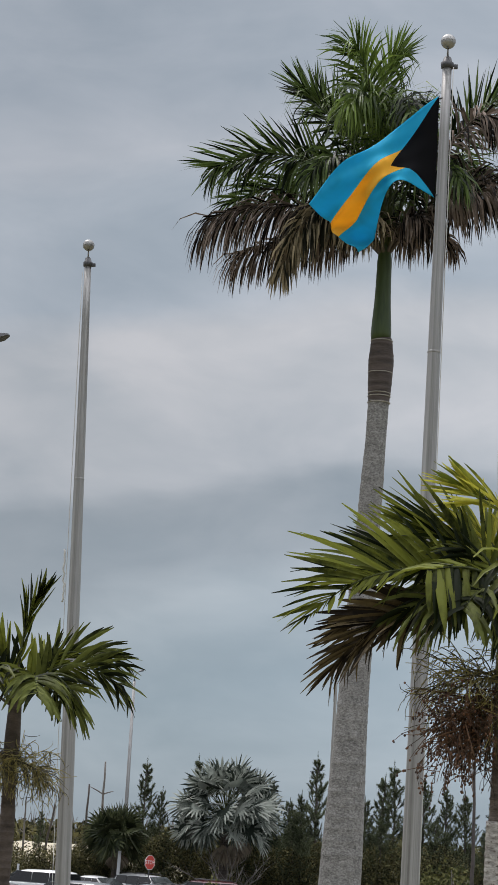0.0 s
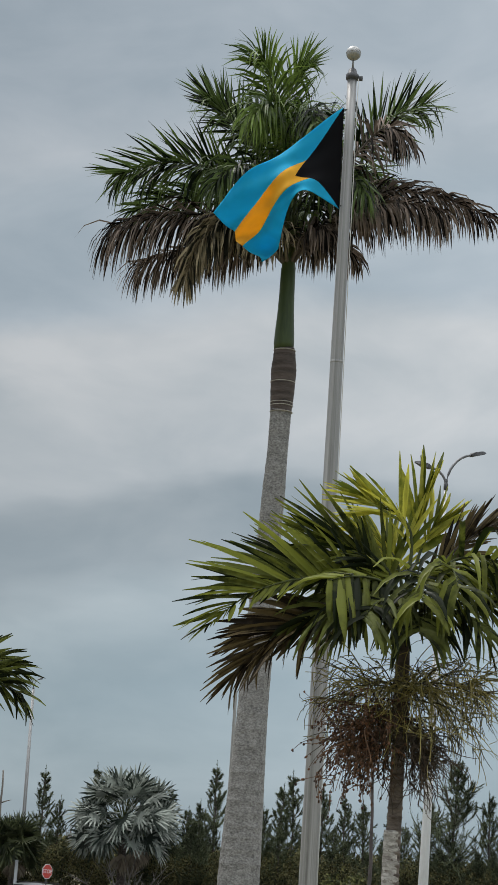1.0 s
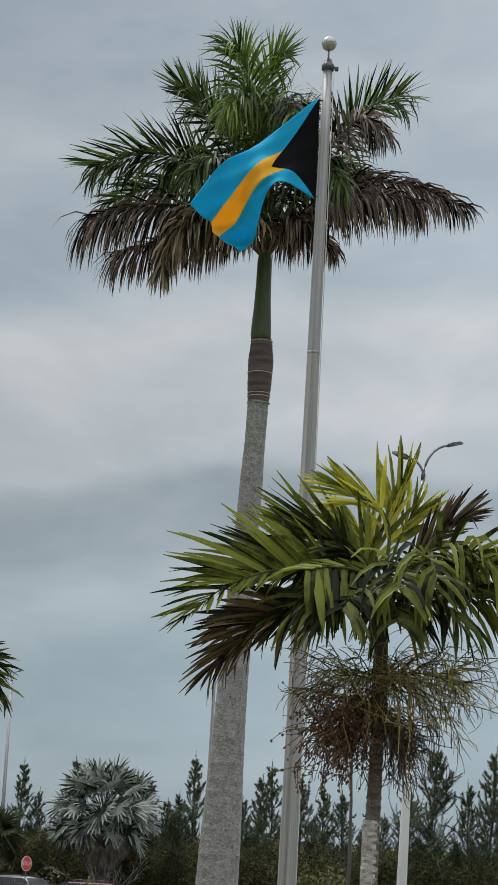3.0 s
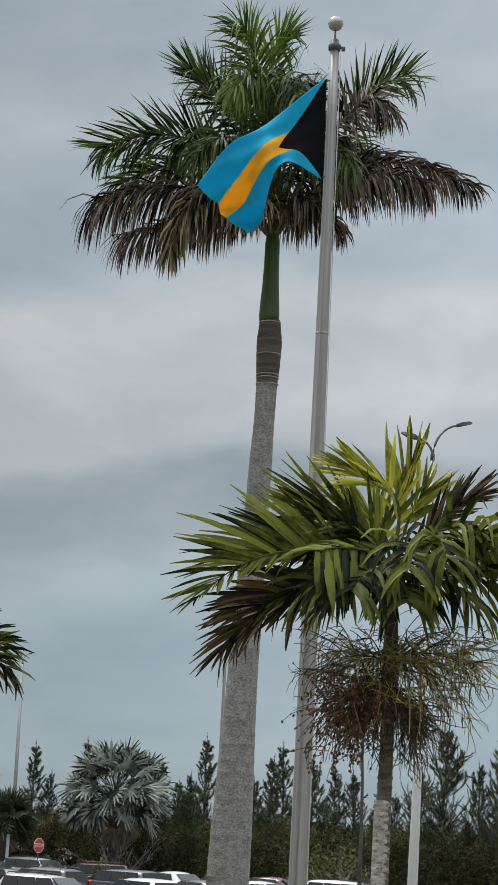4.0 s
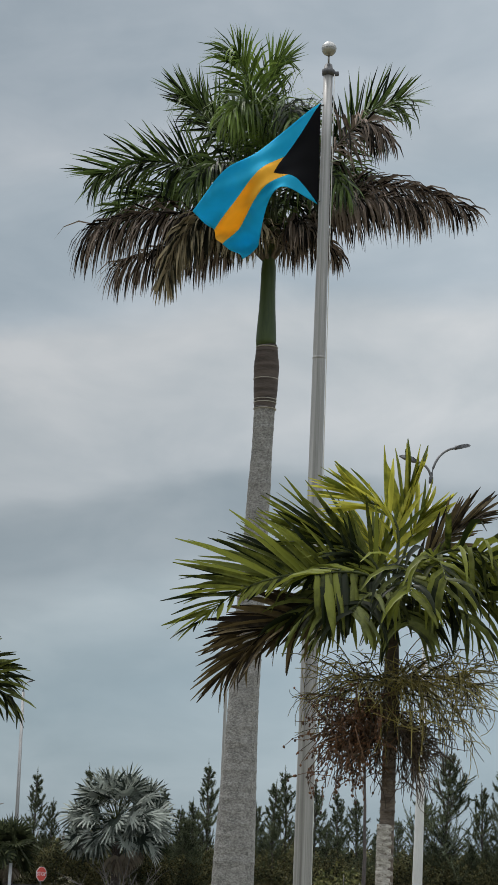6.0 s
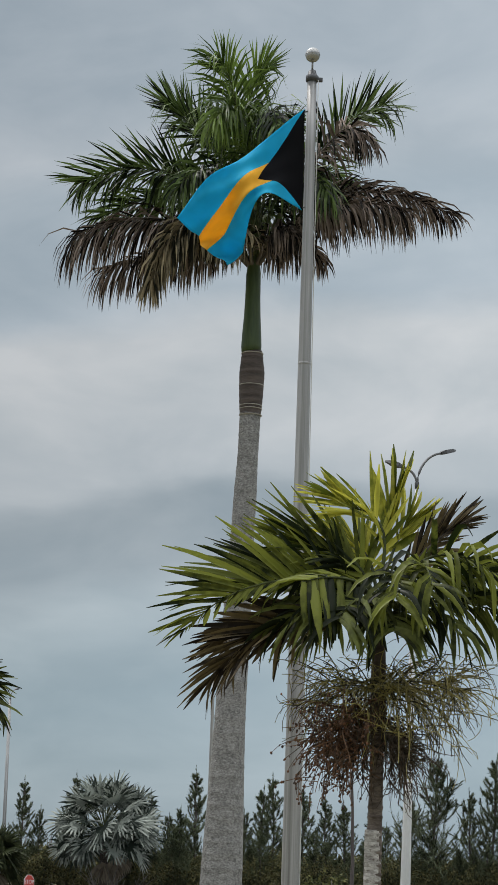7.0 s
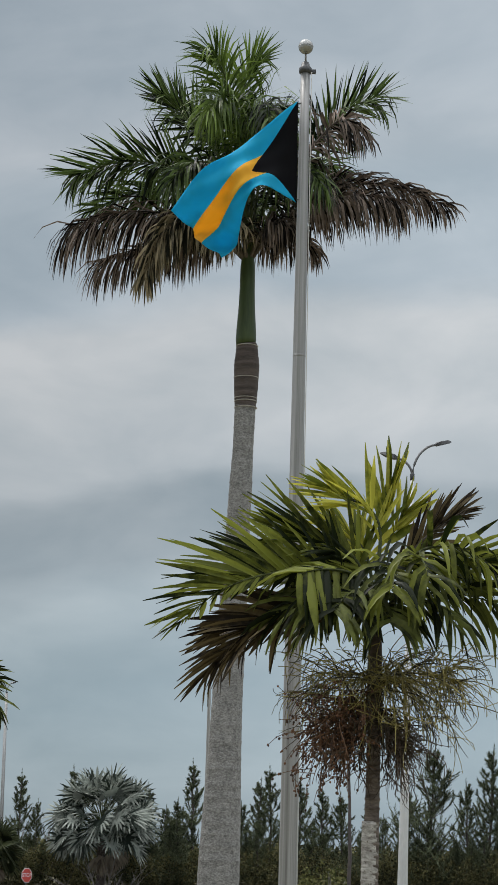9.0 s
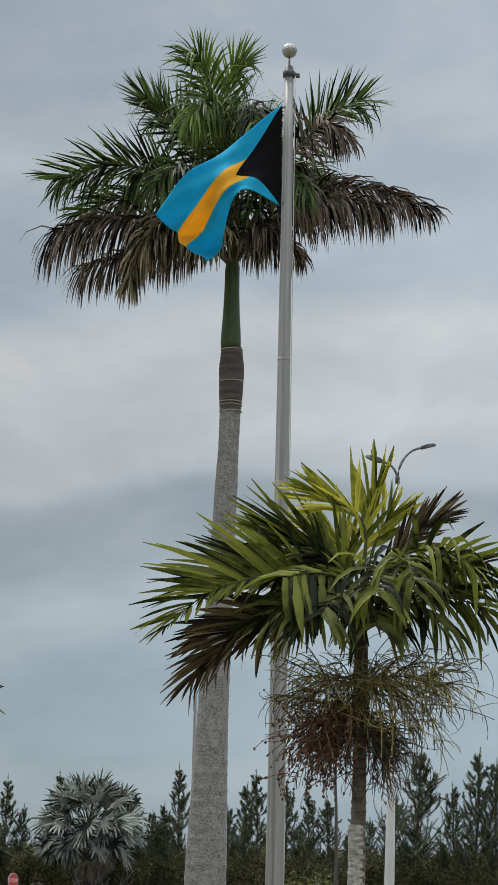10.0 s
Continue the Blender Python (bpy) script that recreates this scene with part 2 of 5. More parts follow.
SCREEN = material("clear_car_glass", (0.05, 0.058, 0.06), (0.08, 0.09, 0.09), 0.05, 0, 1, 20, 0.0)
TYRE = material("rubber", (0.02, 0.02, 0.02), (0.035, 0.035, 0.035), 0.85, 0, 5, 60, 0.2)
RIM = material("alloy_rim", (0.4, 0.4, 0.41), (0.5, 0.5, 0.51), 0.35, 0.8, 5, 60, 0.05)
LAMP_RED = material("red_lamp_lens", (0.28, 0.01, 0.01), (0.38, 0.02, 0.02), 0.15, 0, 5, 60, 0.0)
LAMP_CLEAR = material("clear_lamp_lens", (0.55, 0.56, 0.57), (0.65, 0.66, 0.67), 0.12, 0.2, 5, 60, 0.0)


# ---- mesh helpers ----
class Soup:
    """Vertices and faces gathered piece by piece."""

    def __init__(self):
        self.v, self.f = [], []

    def add(self, verts, faces):
        k = len(self.v)
        self.v.extend(verts)
        self.f.extend([tuple(i + k for i in f) for f in faces])

    def mesh(self, name, mat, smooth=True):
        me = bpy.data.meshes.new(name)
        me.from_pydata([tuple(p) for p in self.v], [], self.f)
        me.materials.append(mat)
        if smooth:
            me.polygons.foreach_set("use_smooth", [True] * len(me.polygons))
        me.update()
        return me


def empty(name, m, label, category, group="", kind=""):
    ob = new(name)
    ob.matrix_world = m
    return tagged(ob, label, category, group, kind)


def part(name, soup, mat, parent, label="", smooth=True):
    """One mesh object under a thing or a part, in the thing's own axes."""
    ob = new(name, soup.mesh(name, mat, smooth) if isinstance(soup, Soup) else soup)
    ob.parent = parent
    return tagged(ob, label)


def thing(name, soup, mat, m, label, category, group="", kind="", smooth=True):
    ob = new(name, soup.mesh(name, mat, smooth))
    ob.matrix_world = m
    return tagged(ob, label, category, group, kind)


def frame_of(t):
    t = t.normalized()
    a = t.cross(Vector((0, 0, 1)) if abs(t.z) < 0.95 else Vector((1, 0, 0))).normalized()
    return a, t.cross(a).normalized()


def tube(s, pts, radii, sides=8, caps=True):
    """A tapered tube along points."""
    pts = [Vector(p) for p in pts]
    rings, verts = len(pts), []
    for i, p in enumerate(pts):
        t = pts[min(i + 1, rings - 1)] - pts[max(i - 1, 0)]
        a, b = frame_of(t)
        for j in range(sides):
            w = 2 * math.pi * j / sides
            verts.append(p + (a * math.cos(w) + b * math.sin(w)) * radii[i])
    faces = []
    for i in range(rings - 1):
        for j in range(sides):
            k = (j + 1) % sides
            faces.append((i * sides + j, i * sides + k, (i + 1) * sides + k, (i + 1) * sides + j))
    if caps:
        faces += [tuple(range(sides))[::-1], tuple(range((rings - 1) * sides, rings * sides))]
    s.add(verts, faces)


def lathe(s, profile, sides=24, at=(0, 0, 0)):
    """A turned shape from (radius, height) pairs."""
    at = Vector(at)
    verts = [at + Vector((r * math.cos(2 * math.pi * j / sides), r * math.sin(2 * math.pi * j / sides), z)) for r, z in profile for j in range(sides)]
    n = len(profile)
    faces = [(i * sides + j, i * sides + (j + 1) % sides, (i + 1) * sides + (j + 1) % sides, (i + 1) * sides + j) for i in range(n - 1) for j in range(sides)]
    faces += [tuple(range(sides))[::-1], tuple(range((n - 1) * sides, n * sides))]
    s.add(verts, faces)


def block(s, lo, hi, bevel=0.0):
    bm = bmesh.new()
    bmesh.ops.create_cube(bm, size=1)
    lo, hi = Vector(lo), Vector(hi)
    for v in bm.verts:
        v.co = Vector([lo[k] + (v.co[k] + 0.5) * (hi[k] - lo[k]) for k in range(3)])
    if bevel:
        bmesh.ops.bevel(bm, geom=bm.edges[:], offset=bevel, segments=2, affect="EDGES", profile=0.5)
    bm.verts.index_update()
    s.add([v.co.copy() for v in bm.verts], [tuple(v.index for v in f.verts) for f in bm.faces])
    bm.free()


def blade(s, p, d, across, length, width, hang, rng, segs=3, fold=0.0, twist=0.0):
    """A leaf blade: a tapering strip that bends down by its weight, folded along its middle when fold is given."""
    verts, faces = [], []
    down = Vector((0, 0, -1))
    q, d = p.copy(), d.normalized()
    side0 = (across - d * across.dot(d)).normalized()
    shape = (0.7, 1.0, 0.95, 0.72, 0.16) if segs == 4 else (0.6, 1.0, 0.75, 0.05)
    row = 3 if fold else 2
    for i in range(segs + 1):
        u = i / segs
        side = Matrix.Rotation(twist * u, 3, d) @ side0
        side = (side - d * side.dot(d)).normalized()
        w = width * shape[i] / 2
        if fold:
            lift = d.cross(side) * w * fold
            verts += [q - side * w + lift, q.copy(), q + side * w + lift]
        else:
            verts += [q - side * w, q + side * w]
        if i < segs:
            dd = (d + down * hang * (0.35 + u * 1.1)).normalized()
            q = q + dd * (length / segs)
            d = dd
    for i in range(segs):
        for j in range(row - 1):
            a = i * row + j
            faces.append((a, a + 1, a + row + 1, a + row))
    s.add(verts, faces)


def rachis(base, az, e0, length, droop, n=16, power=1.25, swing=0.0):
    """The midrib of a palm leaf: leaves at azimuth az and elevation e0, and droops along its length."""
    pts, p = [Vector(base)], Vector(base)
    for i in range(n):
        u = (i + 0.5) / n
        e, a = radians(e0 - droop * u ** power), radians(az + swing * u)
        p = p + Vector((math.cos(e) * math.cos(a), math.cos(e) * math.sin(a), math.sin(e))) * (length / n)
        pts.append(p.copy())
    return pts


def bow(stations, n=16):
    """A smooth line of n + 1 points through a few stations."""
    st = [Vector(p) for p in stations]
    st = [st[0] * 2 - st[1]] + st + [st[-1] * 2 - st[-2]]
    out = []
    for i in range(n + 1):
        f = i / n * (len(st) - 3)
        k = min(int(f), len(st) - 4)
        u = f - k
        p0, p1, p2, p3 = st[k:k + 4]
        out.append((p1 * 2 + (p2 - p0) * u + (p0 * 2 - p1 * 5 + p2 * 4 - p3) * u * u + (p1 * 3 - p0 - p2 * 3 + p3) * u ** 3) * 0.5)
    return out


def frond(tree, pts, mat, stalk, seed, pairs=60, leaf=0.6, width=0.035, hang=0.35, plume=30, start=0.12, sweep=(68, 22), fold=0.0, segs=3, vee=18, thick=0.022, label="", shrink=0.5, single=False, roll=0.0, az=None, gap=0.04, limp=0.0, short=1.0):
    """A feather leaf along the midrib pts: the midrib is a part, its leaflets are under it.
    vee lifts the leaflets, plume scatters them round the rib, roll turns the whole leaf, limp lets some leaflets hang, short scales one side."""
    rng = random.Random(seed)
    n = len(pts) - 1
    s = Soup()
    tube(s, pts, [thick * (1 - 0.85 * i / n) for i in range(n + 1)], 6)
    rib = part("frond", s, stalk, tree, label)
    s = Soup()
    run = pts[-1] - pts[0]
    a = math.atan2(run.y, run.x) if az is None else radians(az)
    flat0 = Vector((math.sin(a), -math.cos(a), 0))
    cr, sr = math.cos(radians(roll)), math.sin(radians(roll))
    for i in range(pairs):
        u = start + (1 - start) * (i + rng.random() * 0.6) / pairs
        k = min(int(u * n), n - 1)
        p = pts[k].lerp(pts[k + 1], u * n - k)
        t = (pts[k + 1] - pts[k]).normalized()
        flat = (flat0 - t * flat0.dot(t)).normalized()
        up = flat.cross(t).normalized()
        if up.z < 0 and abs(t.z) < 0.9:
            up = -up
        flat, up = flat * cr + up * sr, up * cr - flat * sr
        al = radians(sweep[0] + (sweep[1] - sweep[0]) * u ** 1.2)
        grow = (0.6 + 0.4 * min(1, (u - start) / 0.25)) * (1 - shrink * max(0, (u - 0.55) / 0.45) ** 1.5)
        for sd in (-1, 1):
            if rng.random() < gap:
                continue
            be = radians(vee + rng.uniform(-plume, plume))
            a2 = al + radians(rng.uniform(-11, 11))
            d = t * math.cos(a2) + (flat * sd * math.cos(be) + up * math.sin(be)) * math.sin(a2)
            l = leaf * grow * rng.uniform(0.82, 1.12) * (short if sd < 0 else 1.0)
            h = hang * rng.uniform(0.5, 1.5) + (1.4 if rng.random() < limp else 0.0)
            one = Soup() if single else s
            blade(one, p, d, t if abs(t.dot(d)) < 0.9 else up, l, width * rng.uniform(0.75, 1.15), h, rng, segs, fold, rng.uniform(-0.7, 0.7))
            if single:
                part("leaflet", one, mat, rib)
    if s.v:
        tagged(part("foliage", s, mat, rib), kind="stuff")
    return rib


def trunk_soup(path, radii, sides=20, ring_gap=0.13, ring=0.012, seed=0):
    """A ringed palm stem through (x, y, z) stations."""
    rng = random.Random(seed)
    path = [Vector(p) for p in path]
    s, pts, rr = Soup(), [], []
    z, top = path[0].z, path[-1].z
    while z < top:
        for k in range(len(path) - 1):
            if path[k].z <= z <= path[k + 1].z:
                f = (z - path[k].z) / (path[k + 1].z - path[k].z)
                f2 = f * f * (3 - 2 * f)
                c, r = path[k].lerp(path[k + 1], f), radii[k] + (radii[k + 1] - radii[k]) * f2
        g = ring_gap * rng.uniform(0.7, 1.3)
        for dz, dr in ((0, 0.0), (0.12, ring), (0.22, ring * 0.9), (0.34, 0.0)):
            if z + g * dz < top:
                pts.append(c + Vector((0, 0, g * dz)))
                rr.append(r + dr * rng.uniform(0.5, 1.2))
        z += g
    pts.append(path[-1])
    rr.append(radii[-1])
    tube(s, pts, rr, sides)
    return s


# ---- ground ----
s = Soup()
rings = [0, 20, 60, 120, 200, 400, 900, 2000, 4500]
verts = [Vector((0, 0, 0))]
for r in rings[1:]:
    verts += [Vector((r * math.cos(a * math.pi / 24), r * math.sin(a * math.pi / 24), 0)) for a in range(48)]
faces = [(0, 1 + a, 1 + (a + 1) % 48) for a in range(48)]
for k in range(len(rings) - 2):
    faces += [(1 + k * 48 + a, 1 + (k + 1) * 48 + a, 1 + (k + 1) * 48 + (a + 1) % 48, 1 + k * 48 + (a + 1) % 48) for a in range(48)]
s.add(verts, faces)
thing("ground", s, SOIL, Matrix(), "flat dry scrubland ground with patchy sandy soil", "ground", kind="structure", smooth=False)
s = Soup()
block(s, (-60, 62, -0.2), (60, 117.2, 0.03))
thing("road", s, ASPHALT, Matrix(), "worn grey asphalt surface of the car park", "car park", kind="structure", smooth=False)
rng = random.Random(5)
s = Soup()
cols = 60
for j, (y0, z0) in enumerate(((222, 0.0), (228, 1.35), (234, 2.0), (246, 1.7), (256, 0.0))):
    for i in range(cols + 1):
        s.v.append(Vector((-110 + 90 * i / cols, y0 + rng.uniform(-1, 1), z0 + (rng.uniform(-0.15, 0.2) if z0 else 0))))
for j in range(4):
    for i in range(cols):
        a = j * (cols + 1) + i
        s.f.append((a, a + 1, a + cols + 2, a + cols + 1))
thing("sand_bank", s, SAND, Matrix(), "low pale yellow bank of bare sand beyond the shrubs", "sand bank", kind="structure")

# ---- flagpoles ----
def flagpole(m, height, r0, r1, ball, label):
    """A tapered pole with base collar, rotating truck, spindle and ball."""
    pole = empty("flagpole", m, label, "flagpole", "flagpoles in the plaza")
    s = Soup()
    prof = [(r0 * 1.0, 0.0), (r0, height * 0.28)]
    for k in range(1, 13):
        u = k / 12
        prof.append((r0 + (r1 - r0) * u ** 1.15, height * (0.28 + 0.72 * u)))
    lathe(s, prof, 28)
    part("shaft", s, POLE, pole)
    s = Soup()
    lathe(s, [(r0 * 2.1, 0), (r0 * 2.1, 0.03), (r0 * 1.6, 0.09), (r0 * 1.08, 0.16), (r0 * 1.05, 0.17)], 28)
    part("base_collar", s, POLE, pole, "spun aluminium flash collar")
    for h in (0.75,):
        s = Soup()
        r = r0 + (r1 - r0) * max(0, (h - 0.28) / 0.72) ** 1.15
        lathe(s, [(r, height * h - 0.012), (r + 0.0025, height * h - 0.008), (r + 0.0025, height * h + 0.008), (r, height * h + 0.012)], 28)
        part("joint_sleeve", s, POLE, pole)
    s = Soup()
    lathe(s, [(r1 * 0.9, 0), (r1 * 1.35, 0.01), (r1 * 1.4, 0.06), (r1 * 1.05, 0.075), (r1 * 0.8, 0.12), (r1 * 0.35, 0.135), (r1 * 0.3, 0.14)], 24, (0, 0, height))
    block(s, (r1 * 0.6, -0.016, height + 0.005), (r1 * 2.3, 0.016, height + 0.05), 0.006)
    part("truck", s, DARK_METAL, pole, "dark cast truck with pulley")
    s = Soup()
    lathe(s, [(0.010, height + 0.13), (0.010, height + 0.24)], 10)
    part("spindle", s, POLE, pole)
    s = Soup()
    zc = height + 0.22 + ball
    lathe(s, [(ball * math.sin(math.pi * k / 16) + 0.0005, zc - ball * math.cos(math.pi * k / 16)) for k in range(17)], 24)
    seam = part("ball", s, BALL, pole, "round spun aluminium ball finial")
    s = Soup()
    lathe(s, [(ball * 1.0, zc - 0.004), (ball * 1.02, zc - 0.002), (ball * 1.02, zc + 0.002), (ball * 1.0, zc + 0.004)], 24)
    part("seam", s, POLE, seam)
    s = Soup()
    block(s, (-r0 - 0.05, -0.09, 1.2), (-r0 + 0.01, -0.075, 1.24), 0.004)
    block(s, (-r0 - 0.06, -0.105, 1.12), (-r0 - 0.045, -0.06, 1.32), 0.005)
    part("cleat", s, DARK_METAL, pole)
    return pole


def halyard(pole, pts, radius=0.0045, label="thin rope halyard"):
    s = Soup()
    tube(s, pts, [radius] * len(pts), 5)
    return part("halyard", s, ROPE, pole, label)


POLE_X, POLE_Y, POLE_H = 0.80, 18.98, 11.862
tall = flagpole(pose(POLE_X, POLE_Y, 0, 0, 0.1, 0), POLE_H, 0.089, 0.047, 0.076, "tall tapered aluminium flagpole flying a flag")
halyard(tall, [(0.062 + 0.0014 * k, -0.05, POLE_H - k * 0.5) for k in range(21)])
bare = flagpole(pose(-3.072, 24.79, 0, 0, -2.15, 0), 11.285, 0.098, 0.044, 0.076, "leaning tapered aluminium flagpole with no flag")
rope = [(-0.06 - 0.0065 * min(k, 9), -0.04, 11.2 - k * 0.55) for k in range(19)]
halyard(bare, rope)
s = Soup()
rng = random.Random(3)
loose = [(-0.135 + rng.uniform(-0.012, 0.012), -0.05, 7.55 - k * 0.045) for k in range(16)]
tube(s, loose, [0.012] * 16, 5)
part("rope_knot", s, ROPE, bare, "tangled snap hooks and rope end")

# ---- flag ----
def flag_material():
    m = bpy.data.materials.new("flag_cloth")
    m.use_nodes = True
    nodes, link = m.node_tree.nodes, m.node_tree.links.new
    bsdf, out = nodes["Principled BSDF"], nodes["Material Output"]
    uv, sep = nodes.new("ShaderNodeUVMap"), nodes.new("ShaderNodeSeparateXYZ")
    uv.uv_map = "cloth"
    link(uv.outputs[0], sep.inputs[0])

    def maths(op, a, b):
        n = nodes.new("ShaderNodeMath")
        n.operation = op
        for k, x in enumerate((a, b)):
            if isinstance(x, (int, float)):
                n.inputs[k].default_value = x
            else:
                link(x, n.inputs[k])
        return n.outputs[0]

    off = maths("ABSOLUTE", maths("SUBTRACT", sep.outputs["Y"], 0.5), 0)
    gold = maths("LESS_THAN", off, 1 / 6)
    black = maths("LESS_THAN", maths("ADD", maths("MULTIPLY", off, 0.866), maths("MULTIPLY", sep.outputs["X"], 1.0)), 0.433)
    weave = nodes.new("ShaderNodeTexNoise")
    weave.inputs["Scale"].default_value = 6
    tone = nodes.new("ShaderNodeMapRange")
    tone.inputs["To Min"].default_value, tone.inputs["To Max"].default_value = 0.86, 1.12
    link(weave.outputs["Fac"], tone.inputs["Value"])
    last = None
    for f, c in ((None, (0.025, 0.49, 0.73, 1)), (gold, (0.92, 0.56, 0.065, 1)), (black, (0.008, 0.008, 0.010, 1))):
        if last is None:
            rgb = nodes.new("ShaderNodeRGB")
            rgb.outputs[0].default_value = c
            last = rgb.outputs[0]
            continue
        mx = nodes.new("ShaderNodeMix")
        mx.data_type = "RGBA"
        link(f, mx.inputs["Factor"])
        link(last, mx.inputs[6])
        mx.inputs[7].default_value = c
        last = mx.outputs[2]
    sc = nodes.new("ShaderNodeVectorMath")
    sc.operation = "SCALE"
    link(last, sc.inputs[0])
    link(tone.outputs[0], sc.inputs["Scale"])
    link(sc.outputs[0], bsdf.inputs["Base Color"])
    bsdf.inputs["Roughness"].default_value = 0.75
    bsdf.inputs["Specular IOR Level"].default_value = 0.15
    fine = nodes.new("ShaderNodeTexNoise")
    fine.inputs["Scale"].default_value = 220
    bp = nodes.new("ShaderNodeBump")
    bp.inputs["Strength"].default_value, bp.inputs["Distance"].default_value = 0.15, 0.002
    link(fine.outputs["Fac"], bp.inputs["Height"])
    link(bp.outputs[0], bsdf.inputs["Normal"])
    tr, ms = nodes.new("ShaderNodeBsdfTranslucent"), nodes.new("ShaderNodeMixShader")
    ms.inputs[0].default_value = 0.5
    link(sc.outputs[0], tr.inputs["Color"])
    link(bsdf.outputs[0], ms.inputs[1])
    link(tr.outputs[0], ms.inputs[2])
    link(ms.outputs[0], out.inputs["Surface"])
    return m


def build_flag():
    """A limp flag blowing down to the left, with soft folds; hoist along the pole."""
    nu, nv, hoist = 72, 40, 1.08
    me, verts, faces, uvs = bpy.data.meshes.new("flag"), [], [], []
    for i in range(nu + 1):
        u = i / nu
        for j in range(nv + 1):
            v = j / nv                                   # 0 at the top edge
            drop = 0.92 * u + 0.26 * u * u               # the cloth sinks away from the pole
            tall_at = hoist * (1 - 0.56 * u ** 0.9)      # and gathers in folds
            curl = math.sin(math.pi * min(1.0, u * 1.25))
            x = -(1.22 - 0.46 * v) * u ** 0.95 - 0.10 * curl * v * v
            z = -drop - tall_at * v + 0.19 * curl * v ** 2.2
            fold = math.sin(2 * math.pi * (1.1 * u + 0.45 * v) - 0.5)
            y = 0.22 * u ** 0.8 * fold + 0.035 * u * math.sin(2 * math.pi * (3.4 * v + 1.5 * u * u) + 0.8) + 0.07 * u * math.sin(2 * math.pi * (2.3 * u - 0.9 * v)) - 0.18 * curl * v * v
            x += 0.04 * u * math.sin(2 * math.pi * (1.6 * v + 0.8 * u))
            verts.append((x, y, z))
            uvs.append((u, 1 - v))
    for i in range(nu):
        for j in range(nv):
            a = i * (nv + 1) + j
            faces.append((a, a + nv + 1, a + nv + 2, a + 1))
    me.from_pydata(verts, [], faces)
    layer = me.uv_layers.new(name="cloth")
    for lp in me.loops:
        layer.data[lp.index].uv = uvs[lp.vertex_index]
    me.polygons.foreach_set("use_smooth", [True] * len(me.polygons))
    me.materials.append(flag_material())
    ob = new("flag", me)
    ob.matrix_world = pose(POLE_X - 0.046, POLE_Y - 0.03, 11.555)
    thick = ob.modifiers.new("cloth", "SOLIDIFY")
    thick.thickness = 0.002
    return tagged(ob, "aquamarine, gold and black cloth flag hanging in soft folds", "flag")


s = Soup()
block(s, (-0.035, -0.125, 3.36), (0.035, -0.07, 3.40), 0.008)
tube(s, [(-0.03, -0.11, 3.40), (-0.026, -0.12, 3.50), (0.0, -0.125, 3.56), (0.026, -0.12, 3.50), (0.03, -0.11, 3.40)], [0.012] * 5, 6)
part("cleat_guard", s, DARK_METAL, tall)

flag = build_flag()
for k, zz in enumerate((0.03, 1.05)):
    s = Soup()
    tube(s, [(0.0, 0, -zz), (0.03, 0.0, -zz + 0.01), (0.066, 0.0, -zz + 0.012)], [0.008] * 3, 6)
    part("snap_hook", s, DARK_METAL, flag)

# ---- royal palm ----
royal = empty("royal_palm", pose(0.36, 24.0, 0), "tall royal palm with grey ringed trunk and partly dry fronds", "palm tree")
s = trunk_soup([(-0.36, 0, 0), (-0.26, 0, 2.0), (-0.172, 0, 3.4), (-0.108, 0, 6.1), (-0.025, 0, 8.27), (0.0, 0, 9.0), (0.012, 0, 9.5)],
               [0.30, 0.28, 0.253, 0.182, 0.143, 0.127, 0.130], 28, 0.17, 0.004, 1)
part("trunk", s, BARK, royal)
s = trunk_soup([(0.012, 0, 9.48), (0.016, 0, 9.75), (0.018, 0, 10.0), (0.015, 0, 10.22), (0.012, 0, 10.29)], [0.133, 0.15, 0.158, 0.138, 0.125], 28, 0.07, 0.0022, 2)
part("upper_trunk", s, BARK_BROWN, royal, "brown freshly scarred upper trunk")
for zz in (9.48, 9.56, 9.60, 9.86, 10.27):
    s = Soup()
    r = 0.137 + 0.02 * math.exp(-((zz - 10.0) / 0.22) ** 2) - (0.008 if zz > 10.2 else 0)
    lathe(s, [(r, -0.006), (r + 0.007, -0.004), (r + 0.007, 0.004), (r, 0.006)], 28, (0.015, 0, zz))
    part("leaf_scar", s, RING, royal)
s = Soup()
lathe(s, [(0.120, 10.285), (0.128, 10.36), (0.122, 10.5), (0.105, 10.75), (0.096, 11.0), (0.092, 11.3), (0.06, 11.6), (0.03, 11.8)], 24, (0.0, 0, 0))
part("crownshaft", s, SHAFT, royal, "smooth dark green crownshaft")
KIND = {"green": (LEAF, STALK, "dark green frond"), "fresh": (LEAF_FRESH, STALK, "fresh green frond"),
        "dry": (LEAF_DRY, STALK_DRY, "dry brown frond"), "half": (LEAF_HALF, STALK_DRY, "half-dried frond")}


def royal_frond(kind, seed, leaf, hang, *stations, pairs=96, plume=75, vee=12, sweep=(64, 34), width=0.032, limp=0.0, shrink=0.3):
    mat, stalk, label = KIND[kind]
    frond(royal, bow(((0, 0, 11.35), *stations)), mat, stalk, seed, pairs, leaf, width, hang, plume, 0.2, sweep, 0.0, 3, vee, 0.026, label, shrink, limp=limp)


